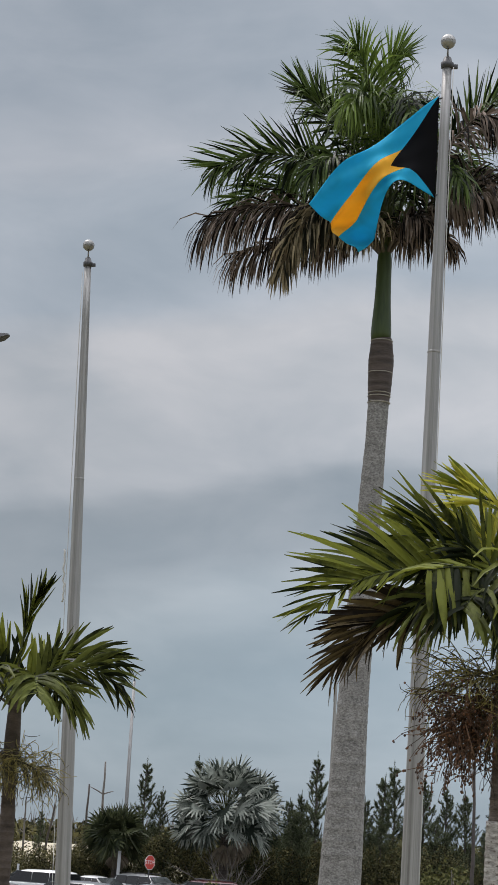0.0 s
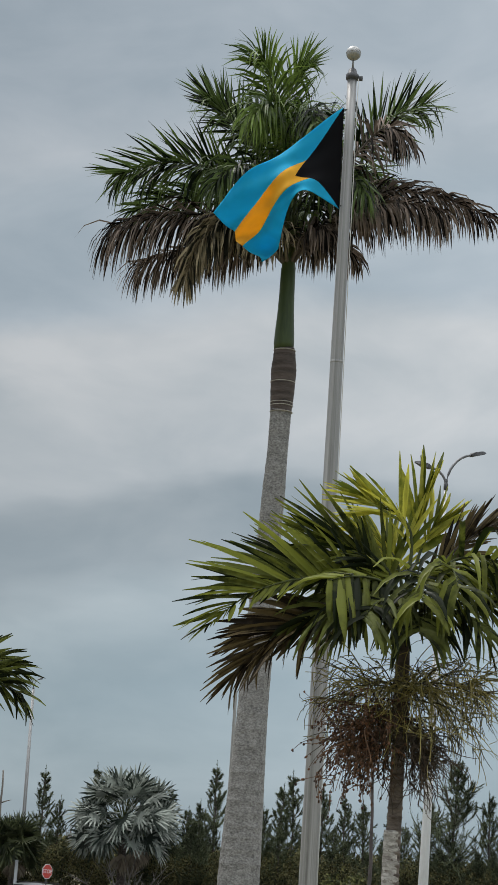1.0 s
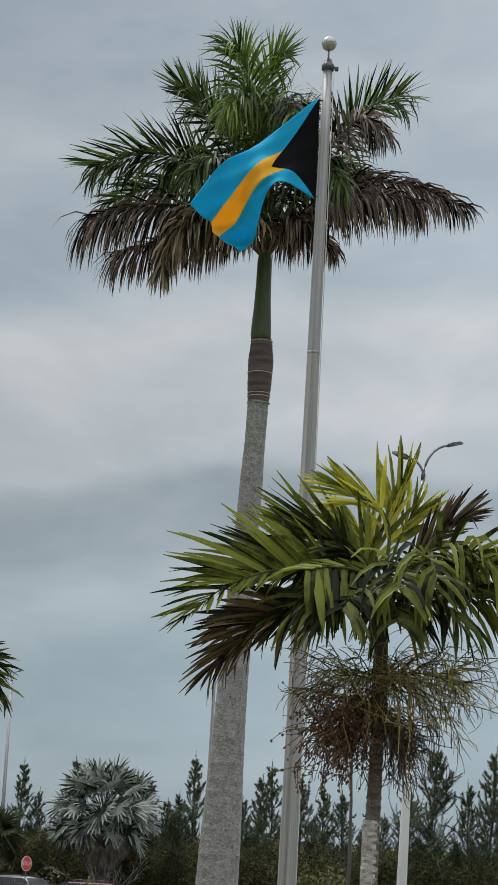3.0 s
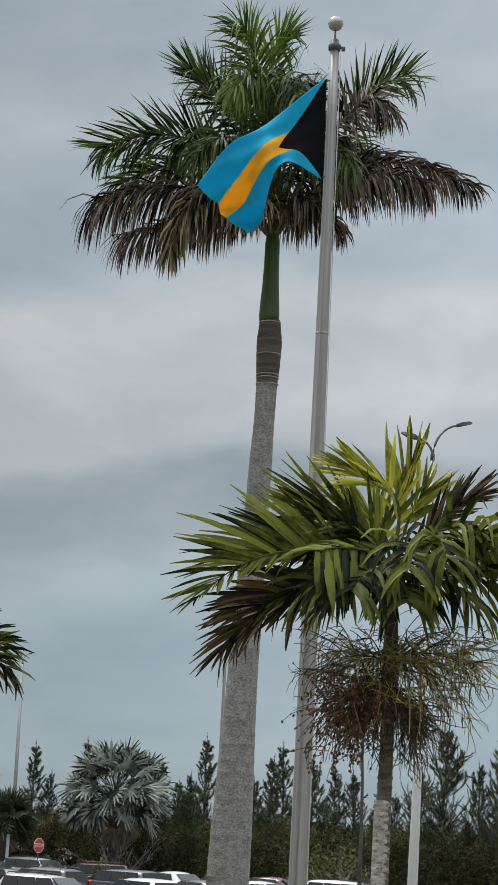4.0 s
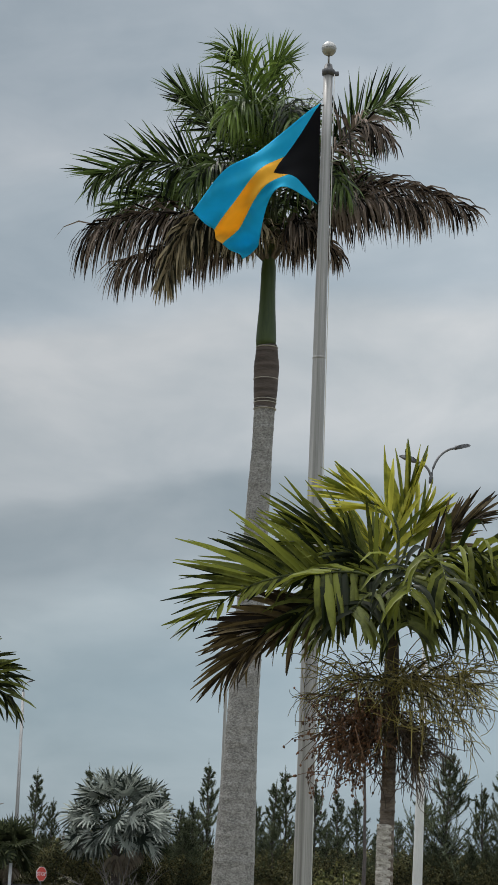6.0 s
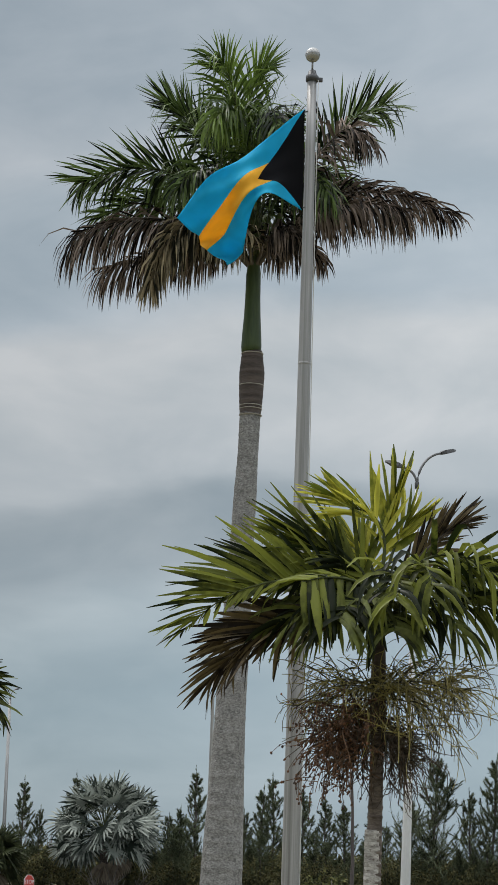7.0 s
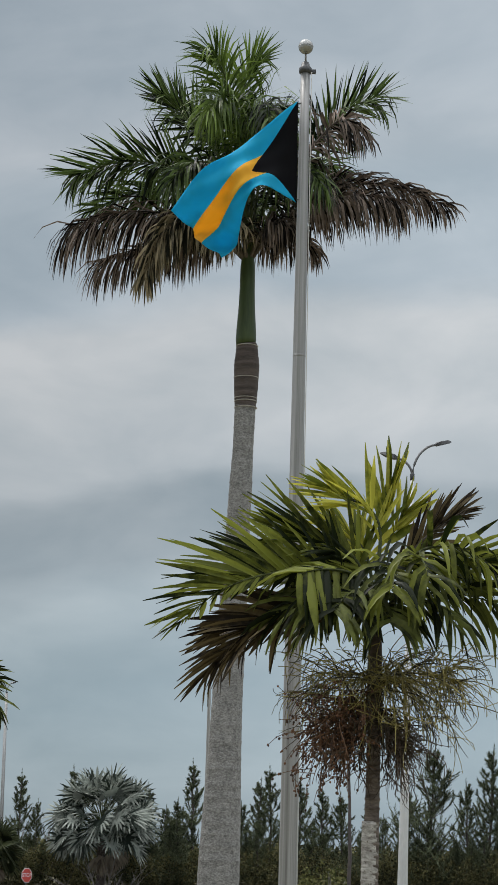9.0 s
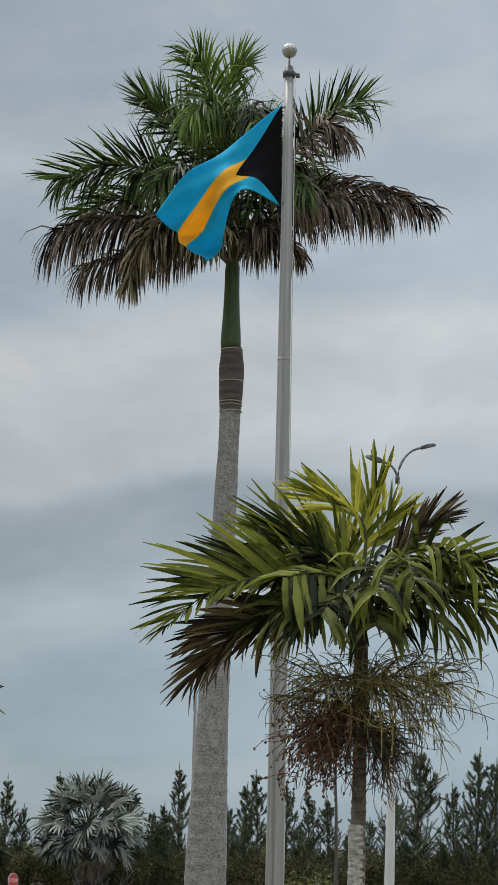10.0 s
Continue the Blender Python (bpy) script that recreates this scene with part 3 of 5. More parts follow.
royal_frond("green", 101, 0.72, 0.10, (-0.46, -0.04, 12.25), (-0.99, -0.1, 12.56), (-1.6, -0.15, 12.60), (-2.2, -0.2, 12.38), pairs=150, limp=0.42)
royal_frond("green", 102, 0.66, 0.30, (-0.40, 0.3, 12.18), (-0.95, 0.5, 12.46), (-1.5, 0.7, 12.46), (-2.0, 0.8, 12.26), pairs=130, limp=0.45)
royal_frond("dry", 103, 0.86, 1.6, (-0.42, -0.02, 11.84), (-0.97, -0.04, 11.96), (-1.6, -0.06, 11.96), (-2.26, -0.1, 11.74), vee=0, plume=66, pairs=190, width=0.028, shrink=0.15)
royal_frond("dry", 104, 0.70, 1.6, (-0.40, 0.45, 11.82), (-0.9, 0.9, 11.92), (-1.4, 1.1, 11.86), (-1.95, 1.2, 11.68), vee=0, plume=66, pairs=150, width=0.028, shrink=0.15)
royal_frond("half", 105, 0.66, 1.4, (-0.33, -0.25, 11.74), (-0.72, -0.55, 11.78), (-1.06, -0.8, 11.48), (-1.26, -1.0, 10.88), pairs=190, plume=76, width=0.036)
royal_frond("green", 106, 0.70, 0.05, (-0.22, 0.04, 12.42), (-0.57, 0.1, 13.0), (-0.93, 0.15, 13.42), (-1.14, 0.2, 13.62), pairs=112, sweep=(68, 22), limp=0.22)
royal_frond("green", 107, 0.62, 0.15, (-0.16, 0.15, 12.50), (-0.38, 0.3, 13.10), (-0.60, 0.45, 13.45), (-0.78, 0.6, 13.60), sweep=(58, 26), limp=0.2)
royal_frond("fresh", 108, 0.70, 0.40, (-0.11, -0.12, 12.66), (-0.26, -0.25, 13.32), (-0.38, -0.4, 13.75), (-0.52, -0.55, 13.92), limp=0.3, sweep=(56, 26))
royal_frond("fresh", 109, 0.66, 0.16, (-0.06, 0.0, 12.68), (-0.11, 0.0, 13.40), (-0.08, 0.0, 13.82), (0.04, 0.0, 14.06), sweep=(50, 22), limp=0.25)
royal_frond("fresh", 110, 0.74, 0.80, (-0.09, -0.3, 12.61), (-0.22, -0.6, 13.10), (-0.38, -0.9, 13.16), (-0.56, -1.2, 12.90), limp=0.4, pairs=115)
royal_frond("green", 111, 0.70, 0.70, (0.05, -0.3, 12.55), (0.10, -0.65, 13.05), (0.16, -1.0, 13.12), (0.22, -1.35, 12.75), limp=0.4, pairs=115)
royal_frond("green", 112, 0.60, 0.30, (0.14, 0.2, 12.61), (0.30, 0.4, 13.20), (0.46, 0.6, 13.60), sweep=(52, 26), limp=0.3)
royal_frond("green", 113, 0.70, 0.08, (0.45, 0.02, 12.42), (0.86, 0.04, 13.02), (1.22, 0.06, 13.46), (1.66, 0.1, 13.70), pairs=110, sweep=(68, 34), limp=0.28)
royal_frond("dry", 114, 0.62, 1.30, (0.5, -0.15, 12.40), (0.9, -0.3, 12.98), (1.15, -0.4, 13.16), (1.36, -0.5, 12.98), pairs=70)
royal_frond("green", 115, 0.60, 0.35, (0.36, 0.4, 12.35), (0.70, 0.8, 12.85), (1.0, 1.1, 13.05), (1.25, 1.4, 12.95), limp=0.4)
royal_frond("dry", 116, 0.66, 1.2, (0.42, 0.0, 11.98), (0.87, 0.0, 12.33), (1.33, 0.0, 12.45), (1.89, 0.0, 12.41), (2.50, 0.0, 12.20), pairs=190, plume=88, width=0.028, shrink=0.4)
royal_frond("dry", 117, 0.72, 1.6, (0.42, -0.2, 11.86), (0.88, -0.4, 12.10), (1.42, -0.6, 12.10), (1.85, -0.7, 12.0), pairs=150, plume=70, vee=0, width=0.028)
royal_frond("dry", 118, 0.52, 1.5, (0.16, -0.25, 11.70), (0.32, -0.45, 11.76), (0.46, -0.6, 11.66), pairs=80)
royal_frond("half", 119, 0.60, 1.5, (-0.12, -0.35, 11.70), (-0.28, -0.65, 11.68), (-0.42, -0.9, 11.45), pairs=90)
royal_frond("dry", 120, 0.54, 1.4, (0.2, 0.4, 11.80), (0.5, 0.8, 11.98), (0.9, 1.1, 11.92), pairs=90)
royal_frond("green", 121, 0.66, 0.9, (-0.2, -0.3, 12.20), (-0.45, -0.65, 12.40), (-0.75, -1.0, 12.30), (-0.95, -1.25, 12.0), limp=0.4)
royal_frond("green", 122, 0.66, 0.9, (0.22, -0.3, 12.15), (0.45, -0.65, 12.35), (0.7, -1.0, 12.25), (0.85, -1.25, 12.0), limp=0.4)
royal_frond("green", 123, 0.66, 0.9, (0.0, 0.35, 12.25), (-0.05, 0.75, 12.50), (-0.1, 1.15, 12.35), limp=0.4)


# ---- slender palms ----
def flower_spray(tree, base, seed, arms, reach, mat, name, label, rise=25, sag=55, fruit=0.0, limbs=18):
    """A branched flower or fruit stalk of thin crooked strands."""
    rng = random.Random(seed)
    s, fs = Soup(), Soup()
    for az in arms:
        main = rachis(base, az, rise + rng.uniform(-12, 12), reach * rng.uniform(0.75, 1.1) * 0.55, sag * 0.6, 6)
        tube(s, main, [0.012 - 0.0012 * i for i in range(7)], 5)
        for b in range(limbs):
            p = main[rng.randint(1, 6)]
            limb = rachis(p, az + rng.uniform(-70, 70), rise + rng.uniform(-55, 70), reach * rng.uniform(0.3, 0.72), sag * rng.uniform(0.1, 1.6), 7, 1.0, rng.uniform(-130, 130))
            tube(s, limb, [0.0056 - 0.00042 * i for i in range(8)], 4, False)
            for c in range(5):
                q = limb[rng.randint(1, 6)]
                twig = rachis(q, az + rng.uniform(-80, 80), rng.uniform(-70, 25), reach * rng.uniform(0.18, 0.42), rng.uniform(-40, 110), 4, 1.0, rng.uniform(-140, 140))
                tube(s, twig, [0.0038, 0.0035, 0.0031, 0.0027, 0.0022], 3, False)
                if rng.random() < fruit:
                    for e in range(4):
                        c0 = twig[rng.randint(1, 4)] + Vector((rng.uniform(-.01, .01), rng.uniform(-.01, .01), rng.uniform(-.02, 0)))
                        r = rng.uniform(0.006, 0.010)
                        lathe(fs, [(0.001, -r * 1.2), (r * 0.8, -r * 0.6), (r, 0), (r * 0.7, r * 0.7), (0.001, r * 1.2)], 6, c0)
    spray = part(name, s, mat, tree, label)
    if fs.v:
        tagged(part("fruit", fs, FRUIT, spray, "reddish brown dry fruit"), kind="stuff")


# "dark" fronds are green ones coloured as if in shade
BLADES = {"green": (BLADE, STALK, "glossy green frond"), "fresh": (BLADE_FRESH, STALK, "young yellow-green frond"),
          "dark": (BLADE_SHADED, STALK, "green frond with shade put into its dark colour"), "old": (BLADE_OLD, STALK_DRY, "old browning frond")}


def slender_palm(m, path, radii, seed, label, pale_to=0.0, bark=THIN_BARK):
    """Stem and leaf sheath of a slender palm; the fronds follow."""
    palm = empty("slender_palm", m, label, "palm tree", "slender palms in the planting bed")
    s = trunk_soup(path, radii, 20, 0.075, 0.006, seed)
    part("trunk", s, bark, palm)
    top, r = path[-1], radii[-1]
    s = Soup()
    lathe(s, [(r * 1.0, 0), (r * 1.25, 0.08), (r * 1.2, 0.3), (r * 1.0, 0.6), (r * 0.6, 0.85), (0.01, 1.0)], 18, top)
    part("crownshaft", s, DARK_BARK, palm, "dark brown crownshaft")
    if pale_to:
        s = trunk_soup([(path[0][0], 0, 0.0), (path[1][0], 0, pale_to)], [radii[0] + 0.007, radii[1] + 0.0025], 20, 0.085, 0.003, seed + 1)
        part("lower_trunk", s, PALE_BARK, palm, "whitish lichen-covered lower trunk with dark rings")
    return palm


def blades(palm, kind, seed, leaf, hang, roll, *stations, pairs=26, width=0.056, plume=26, vee=16, sweep=(58, 20), single=False, az=None, limp=0.0, short=1.0, shrink=0.35, start=0.2, gap=0.06):
    mat, stalk, label = BLADES[kind]
    frond(palm, bow(stations), mat, stalk, seed, pairs, leaf, width, hang, plume, start, sweep, 0.6, 4, vee, 0.017, label, shrink, single, roll, az, gap, limp, short)


near_palm = slender_palm(pose(1.22, 14.45, 0), [(-0.05, 0, 0), (-0.02, 0, 3.0), (-0.01, 0, 4.2), (0.0, 0, 5.05)], [0.066, 0.058, 0.053, 0.048], 3,
                         "slender clustering palm with arching glossy fronds and branched flower stalks", 4.32)
H = (-0.01, 0, 5.95)
blades(near_palm, "green", 151, 0.72, 0.07, 74, H, (-0.23, -0.1, 6.09), (-0.55, -0.2, 6.10), (-0.92, -0.3, 6.02), (-1.2, -0.4, 5.87), (-1.44, -0.5, 5.64), pairs=40, sweep=(62, 10), short=0.30, limp=0.04, single=True, width=0.036, shrink=0.72, plume=14, gap=0.08)
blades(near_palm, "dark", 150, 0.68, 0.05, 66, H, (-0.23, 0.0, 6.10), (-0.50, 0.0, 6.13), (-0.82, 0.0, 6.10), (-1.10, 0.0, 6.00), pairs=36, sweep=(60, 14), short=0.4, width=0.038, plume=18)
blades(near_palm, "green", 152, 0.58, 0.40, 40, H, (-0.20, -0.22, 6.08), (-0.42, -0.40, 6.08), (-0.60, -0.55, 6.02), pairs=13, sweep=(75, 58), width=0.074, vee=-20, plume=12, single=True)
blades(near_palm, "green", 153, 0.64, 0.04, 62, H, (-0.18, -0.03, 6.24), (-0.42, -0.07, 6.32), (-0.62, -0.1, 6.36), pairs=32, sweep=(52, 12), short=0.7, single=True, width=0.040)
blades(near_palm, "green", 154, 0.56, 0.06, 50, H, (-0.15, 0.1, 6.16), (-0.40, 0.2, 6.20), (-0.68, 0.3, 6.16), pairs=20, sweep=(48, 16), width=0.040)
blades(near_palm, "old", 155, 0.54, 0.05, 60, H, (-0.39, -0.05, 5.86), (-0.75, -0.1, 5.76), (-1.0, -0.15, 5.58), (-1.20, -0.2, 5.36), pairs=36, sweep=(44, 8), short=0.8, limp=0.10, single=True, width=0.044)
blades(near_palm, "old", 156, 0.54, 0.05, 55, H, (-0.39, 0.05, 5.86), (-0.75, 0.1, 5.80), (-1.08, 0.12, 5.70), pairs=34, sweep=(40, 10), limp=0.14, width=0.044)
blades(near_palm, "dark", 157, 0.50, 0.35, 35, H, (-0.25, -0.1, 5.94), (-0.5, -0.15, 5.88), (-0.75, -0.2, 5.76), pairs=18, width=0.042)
blades(near_palm, "fresh", 158, 0.46, 0.03, 65, H, (0.03, 0.02, 6.42), (-0.06, 0.05, 6.62), (-0.22, 0.07, 6.68), (-0.34, 0.1, 6.74), pairs=20, sweep=(52, 12), az=180, width=0.040, single=True)
blades(near_palm, "fresh", 159, 0.46, 0.02, 60, H, (-0.06, 0.1, 6.25), (-0.16, 0.2, 6.42), (-0.28, 0.3, 6.50), pairs=24, sweep=(54, 14), az=180, width=0.032)
blades(near_palm, "fresh", 160, 0.56, 0.01, 0, H, (0.04, 0.05, 6.42), (0.07, 0.08, 6.64), (0.10, 0.12, 6.80), pairs=8, sweep=(26, 6), az=90, plume=14, vee=6, width=0.085, single=True, start=0.4)
blades(near_palm, "fresh", 161, 0.46, 0.02, 0, H, (0.08, 0.05, 6.30), (0.15, 0.1, 6.48), (0.22, 0.15, 6.62), pairs=7, sweep=(36, 10), az=90, plume=20, vee=6, width=0.07, start=0.4)
blades(near_palm, "old", 162, 0.40, 0.03, 60, H, (0.27, 0.07, 6.30), (0.45, 0.13, 6.48), (0.64, 0.2, 6.62), pairs=30, sweep=(36, 12), width=0.038)
blades(near_palm, "green", 163, 0.58, 0.65, 20, H, (0.30, -0.15, 6.26), (0.55, -0.3, 6.28), (0.80, -0.45, 6.14), pairs=18, sweep=(70, 50), limp=0.3, single=True, width=0.044)
blades(near_palm, "green", 164, 0.58, 0.08, 60, H, (0.38, 0.0, 6.18), (0.65, 0.0, 6.20), (0.90, 0.0, 6.22), pairs=20, sweep=(50, 14), limp=0.2, width=0.042)
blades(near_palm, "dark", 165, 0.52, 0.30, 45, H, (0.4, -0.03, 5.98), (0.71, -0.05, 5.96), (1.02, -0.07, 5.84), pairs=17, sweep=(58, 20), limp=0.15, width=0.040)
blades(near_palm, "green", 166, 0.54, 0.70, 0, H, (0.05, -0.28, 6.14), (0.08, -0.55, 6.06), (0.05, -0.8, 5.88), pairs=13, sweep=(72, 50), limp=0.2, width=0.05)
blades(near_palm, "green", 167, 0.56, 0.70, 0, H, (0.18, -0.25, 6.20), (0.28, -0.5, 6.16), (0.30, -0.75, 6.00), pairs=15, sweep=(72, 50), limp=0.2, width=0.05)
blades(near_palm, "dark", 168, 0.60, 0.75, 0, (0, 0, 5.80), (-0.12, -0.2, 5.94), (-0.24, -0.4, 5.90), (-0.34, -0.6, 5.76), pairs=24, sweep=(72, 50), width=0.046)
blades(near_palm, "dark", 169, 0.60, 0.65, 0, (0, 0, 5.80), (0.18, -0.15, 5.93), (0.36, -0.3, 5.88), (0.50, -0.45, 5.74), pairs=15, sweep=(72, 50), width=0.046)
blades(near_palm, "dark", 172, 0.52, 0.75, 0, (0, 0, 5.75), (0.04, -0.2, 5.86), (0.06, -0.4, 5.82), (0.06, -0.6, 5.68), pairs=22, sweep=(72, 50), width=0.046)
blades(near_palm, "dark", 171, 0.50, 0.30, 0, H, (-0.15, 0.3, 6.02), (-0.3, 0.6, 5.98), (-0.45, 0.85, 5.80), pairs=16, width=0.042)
for k, (dz, arms, reach, mat, title, rise, sag, fruit) in enumerate((
        (0.30, (165, 205, 250, 285), 0.74, FLOWER_GREEN, "olive green branched flower stalk", 0, 60, 0.0),
        (0.30, (-20, 15, 335, 300), 0.88, FLOWER_GREEN, "olive green branched flower stalk", 2, 55, 0.0),
        (0.12, (300, 350, 20), 0.66, FLOWER_BROWN, "dry brown hanging flower stalk", -35, 50, 0.0),
        (0.16, (176, 190, 206, 220), 0.80, FLOWER_FRUIT, "brown fruit stalk hung with dry fruit", -32, 60, 1.0),
        (0.06, (330, 225), 0.62, FLOWER_BROWN, "dry brown hanging flower stalk", -55, 40, 0.0))):
    flower_spray(near_palm, (0, 0, 5.05 + dz), 210 + k, arms, reach, mat, "flower_stalk", title, rise, sag, fruit)

far_palm = slender_palm(pose(-3.0, 18.75, 0), [(-0.02, 0, 0), (0.0, 0, 3.0), (0.02, 0, 4.0), (0.0, 0, 4.60)], [0.085, 0.078, 0.070, 0.062], 7,
                        "slender palm with dark arching fronds beside the bare flagpole", 0.0, DARK_BARK)
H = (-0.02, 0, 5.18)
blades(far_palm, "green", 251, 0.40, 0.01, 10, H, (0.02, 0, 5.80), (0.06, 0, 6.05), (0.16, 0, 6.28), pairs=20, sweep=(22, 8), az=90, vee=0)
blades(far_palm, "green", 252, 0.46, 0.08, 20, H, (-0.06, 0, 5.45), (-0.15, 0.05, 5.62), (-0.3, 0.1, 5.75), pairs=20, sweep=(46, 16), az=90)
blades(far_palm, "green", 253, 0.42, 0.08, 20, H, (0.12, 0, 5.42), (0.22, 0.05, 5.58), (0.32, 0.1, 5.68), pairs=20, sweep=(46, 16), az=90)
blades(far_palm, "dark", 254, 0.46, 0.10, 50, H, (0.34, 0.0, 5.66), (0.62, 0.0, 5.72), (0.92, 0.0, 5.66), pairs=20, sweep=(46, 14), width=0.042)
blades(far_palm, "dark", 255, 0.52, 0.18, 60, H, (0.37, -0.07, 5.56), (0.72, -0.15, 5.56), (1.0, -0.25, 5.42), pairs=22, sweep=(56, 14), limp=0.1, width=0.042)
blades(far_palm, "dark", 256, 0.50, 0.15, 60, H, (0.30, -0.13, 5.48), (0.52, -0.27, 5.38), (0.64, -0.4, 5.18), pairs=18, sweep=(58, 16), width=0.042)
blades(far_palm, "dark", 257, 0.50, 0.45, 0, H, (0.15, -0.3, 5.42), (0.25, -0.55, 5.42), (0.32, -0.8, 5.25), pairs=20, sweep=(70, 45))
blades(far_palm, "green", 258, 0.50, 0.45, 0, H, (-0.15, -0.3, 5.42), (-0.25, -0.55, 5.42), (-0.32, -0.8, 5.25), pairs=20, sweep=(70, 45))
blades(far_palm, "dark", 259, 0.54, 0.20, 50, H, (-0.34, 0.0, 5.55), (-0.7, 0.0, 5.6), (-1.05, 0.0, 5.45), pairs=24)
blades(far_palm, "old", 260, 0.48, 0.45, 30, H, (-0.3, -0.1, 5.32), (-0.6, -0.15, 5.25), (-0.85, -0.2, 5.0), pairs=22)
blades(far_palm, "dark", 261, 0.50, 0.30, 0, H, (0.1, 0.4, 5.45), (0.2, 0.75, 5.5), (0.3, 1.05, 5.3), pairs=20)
flower_spray(far_palm, (0, 0, 4.66), 271, (-20, 20, 330, 290, 250), 0.62, FLOWER_GREEN, "flower_stalk", "olive green branched flower stalk", 8, 85, 0.0)
flower_spray(far_palm, (0, 0, 4.70), 272, (180, 220), 0.6, FLOWER_BROWN, "flower_stalk", "dry brown hanging flower stalk", 0, 75, 0.2)


# ---- street lamps ----
def street_lamp(m, height, arms, label, radius=0.085, arm_run=0.62, arm_rise=0.78, taper=0.40, paint=WHITE_PAINT):
    """A tapered steel column with curved arms, each ending in a flat lamp head."""
    lamp = empty("street_lamp", m, label, "street lamp", "car park street lamps")
    s = Soup()
    lathe(s, [(radius * 1.25, 0), (radius * 1.2, height * 0.3), (radius, height * 0.45), (radius * taper, height)], 16)
    part("column", s, paint, lamp)
    s = Soup()
    lathe(s, [(radius * 0.5, height - 0.05), (radius * 0.55, height), (radius * 0.55, height + 0.08), (radius * 0.35, height + 0.10)], 14)
    part("bracket", s, DARK_METAL, lamp)
    for az, scale in arms:
        a = radians(az)
        out = Vector((math.cos(a), math.sin(a), 0))
        pts = [Vector((0, 0, height + 0.02)) + out * arm_run * scale * (1 - math.cos(k / 8 * math.pi * 0.44)) * 1.2 + Vector((0, 0, arm_rise * scale * math.sin(k / 8 * math.pi * 0.44))) for k in range(9)]
        s = Soup()
        tube(s, pts, [0.026] * 9, 10)
        arm = part("arm", s, LAMP_ARM, lamp)
        s = Soup()
        d = (pts[-1] - pts[-2]).normalized()
        side = Vector((-math.sin(a), math.cos(a), 0))
        up = side.cross(d) * -1
        p0 = pts[-1]
        verts = []
        for u, w, h in ((0.0, 0.04, 0.045), (0.08, 0.11, 0.085), (0.26, 0.13, 0.075), (0.38, 0.05, 0.025)):
            c = p0 + d * u
            verts += [c - side * w - up * h * 0.4, c + side * w - up * h * 0.4, c + side * w * 0.8 + up * h * 0.6, c - side * w * 0.8 + up * h * 0.6]
        faces = [(3, 2, 1, 0), (12, 13, 14, 15)] + [(i * 4 + j, i * 4 + (j + 1) % 4, i * 4 + 4 + (j + 1) % 4, i * 4 + 4 + j) for i in range(3) for j in range(4)]
        s.add(verts, faces)
        part("lamp_head", s, DARK_METAL, arm, "flat dark lamp head", smooth=False)
    return lamp


street_lamp(pose(3.90, 39.8, 0, 0, 0.9, 0), 11.65, [(32, 1.0), (172, 0.5)], "tall white double-armed street lamp in the car park")
street_lamp(pose(-6.42, 30.6, 0), 10.83, [(-10, 1.0), (170, 1.0)], "tall white double-armed street lamp in the car park")
street_lamp(pose(-11.9, 119.2, 0, 0, -0.4, 0), 12.9, [(60, 0.8), (240, 0.8)], "distant pale street lamp behind the parked cars", 0.11, taper=0.75, paint=POLE)
flagpole(pose(0.07, 60.0, 0), 9.3, 0.075, 0.04, 0.06, "distant slim white pole behind the royal palm")


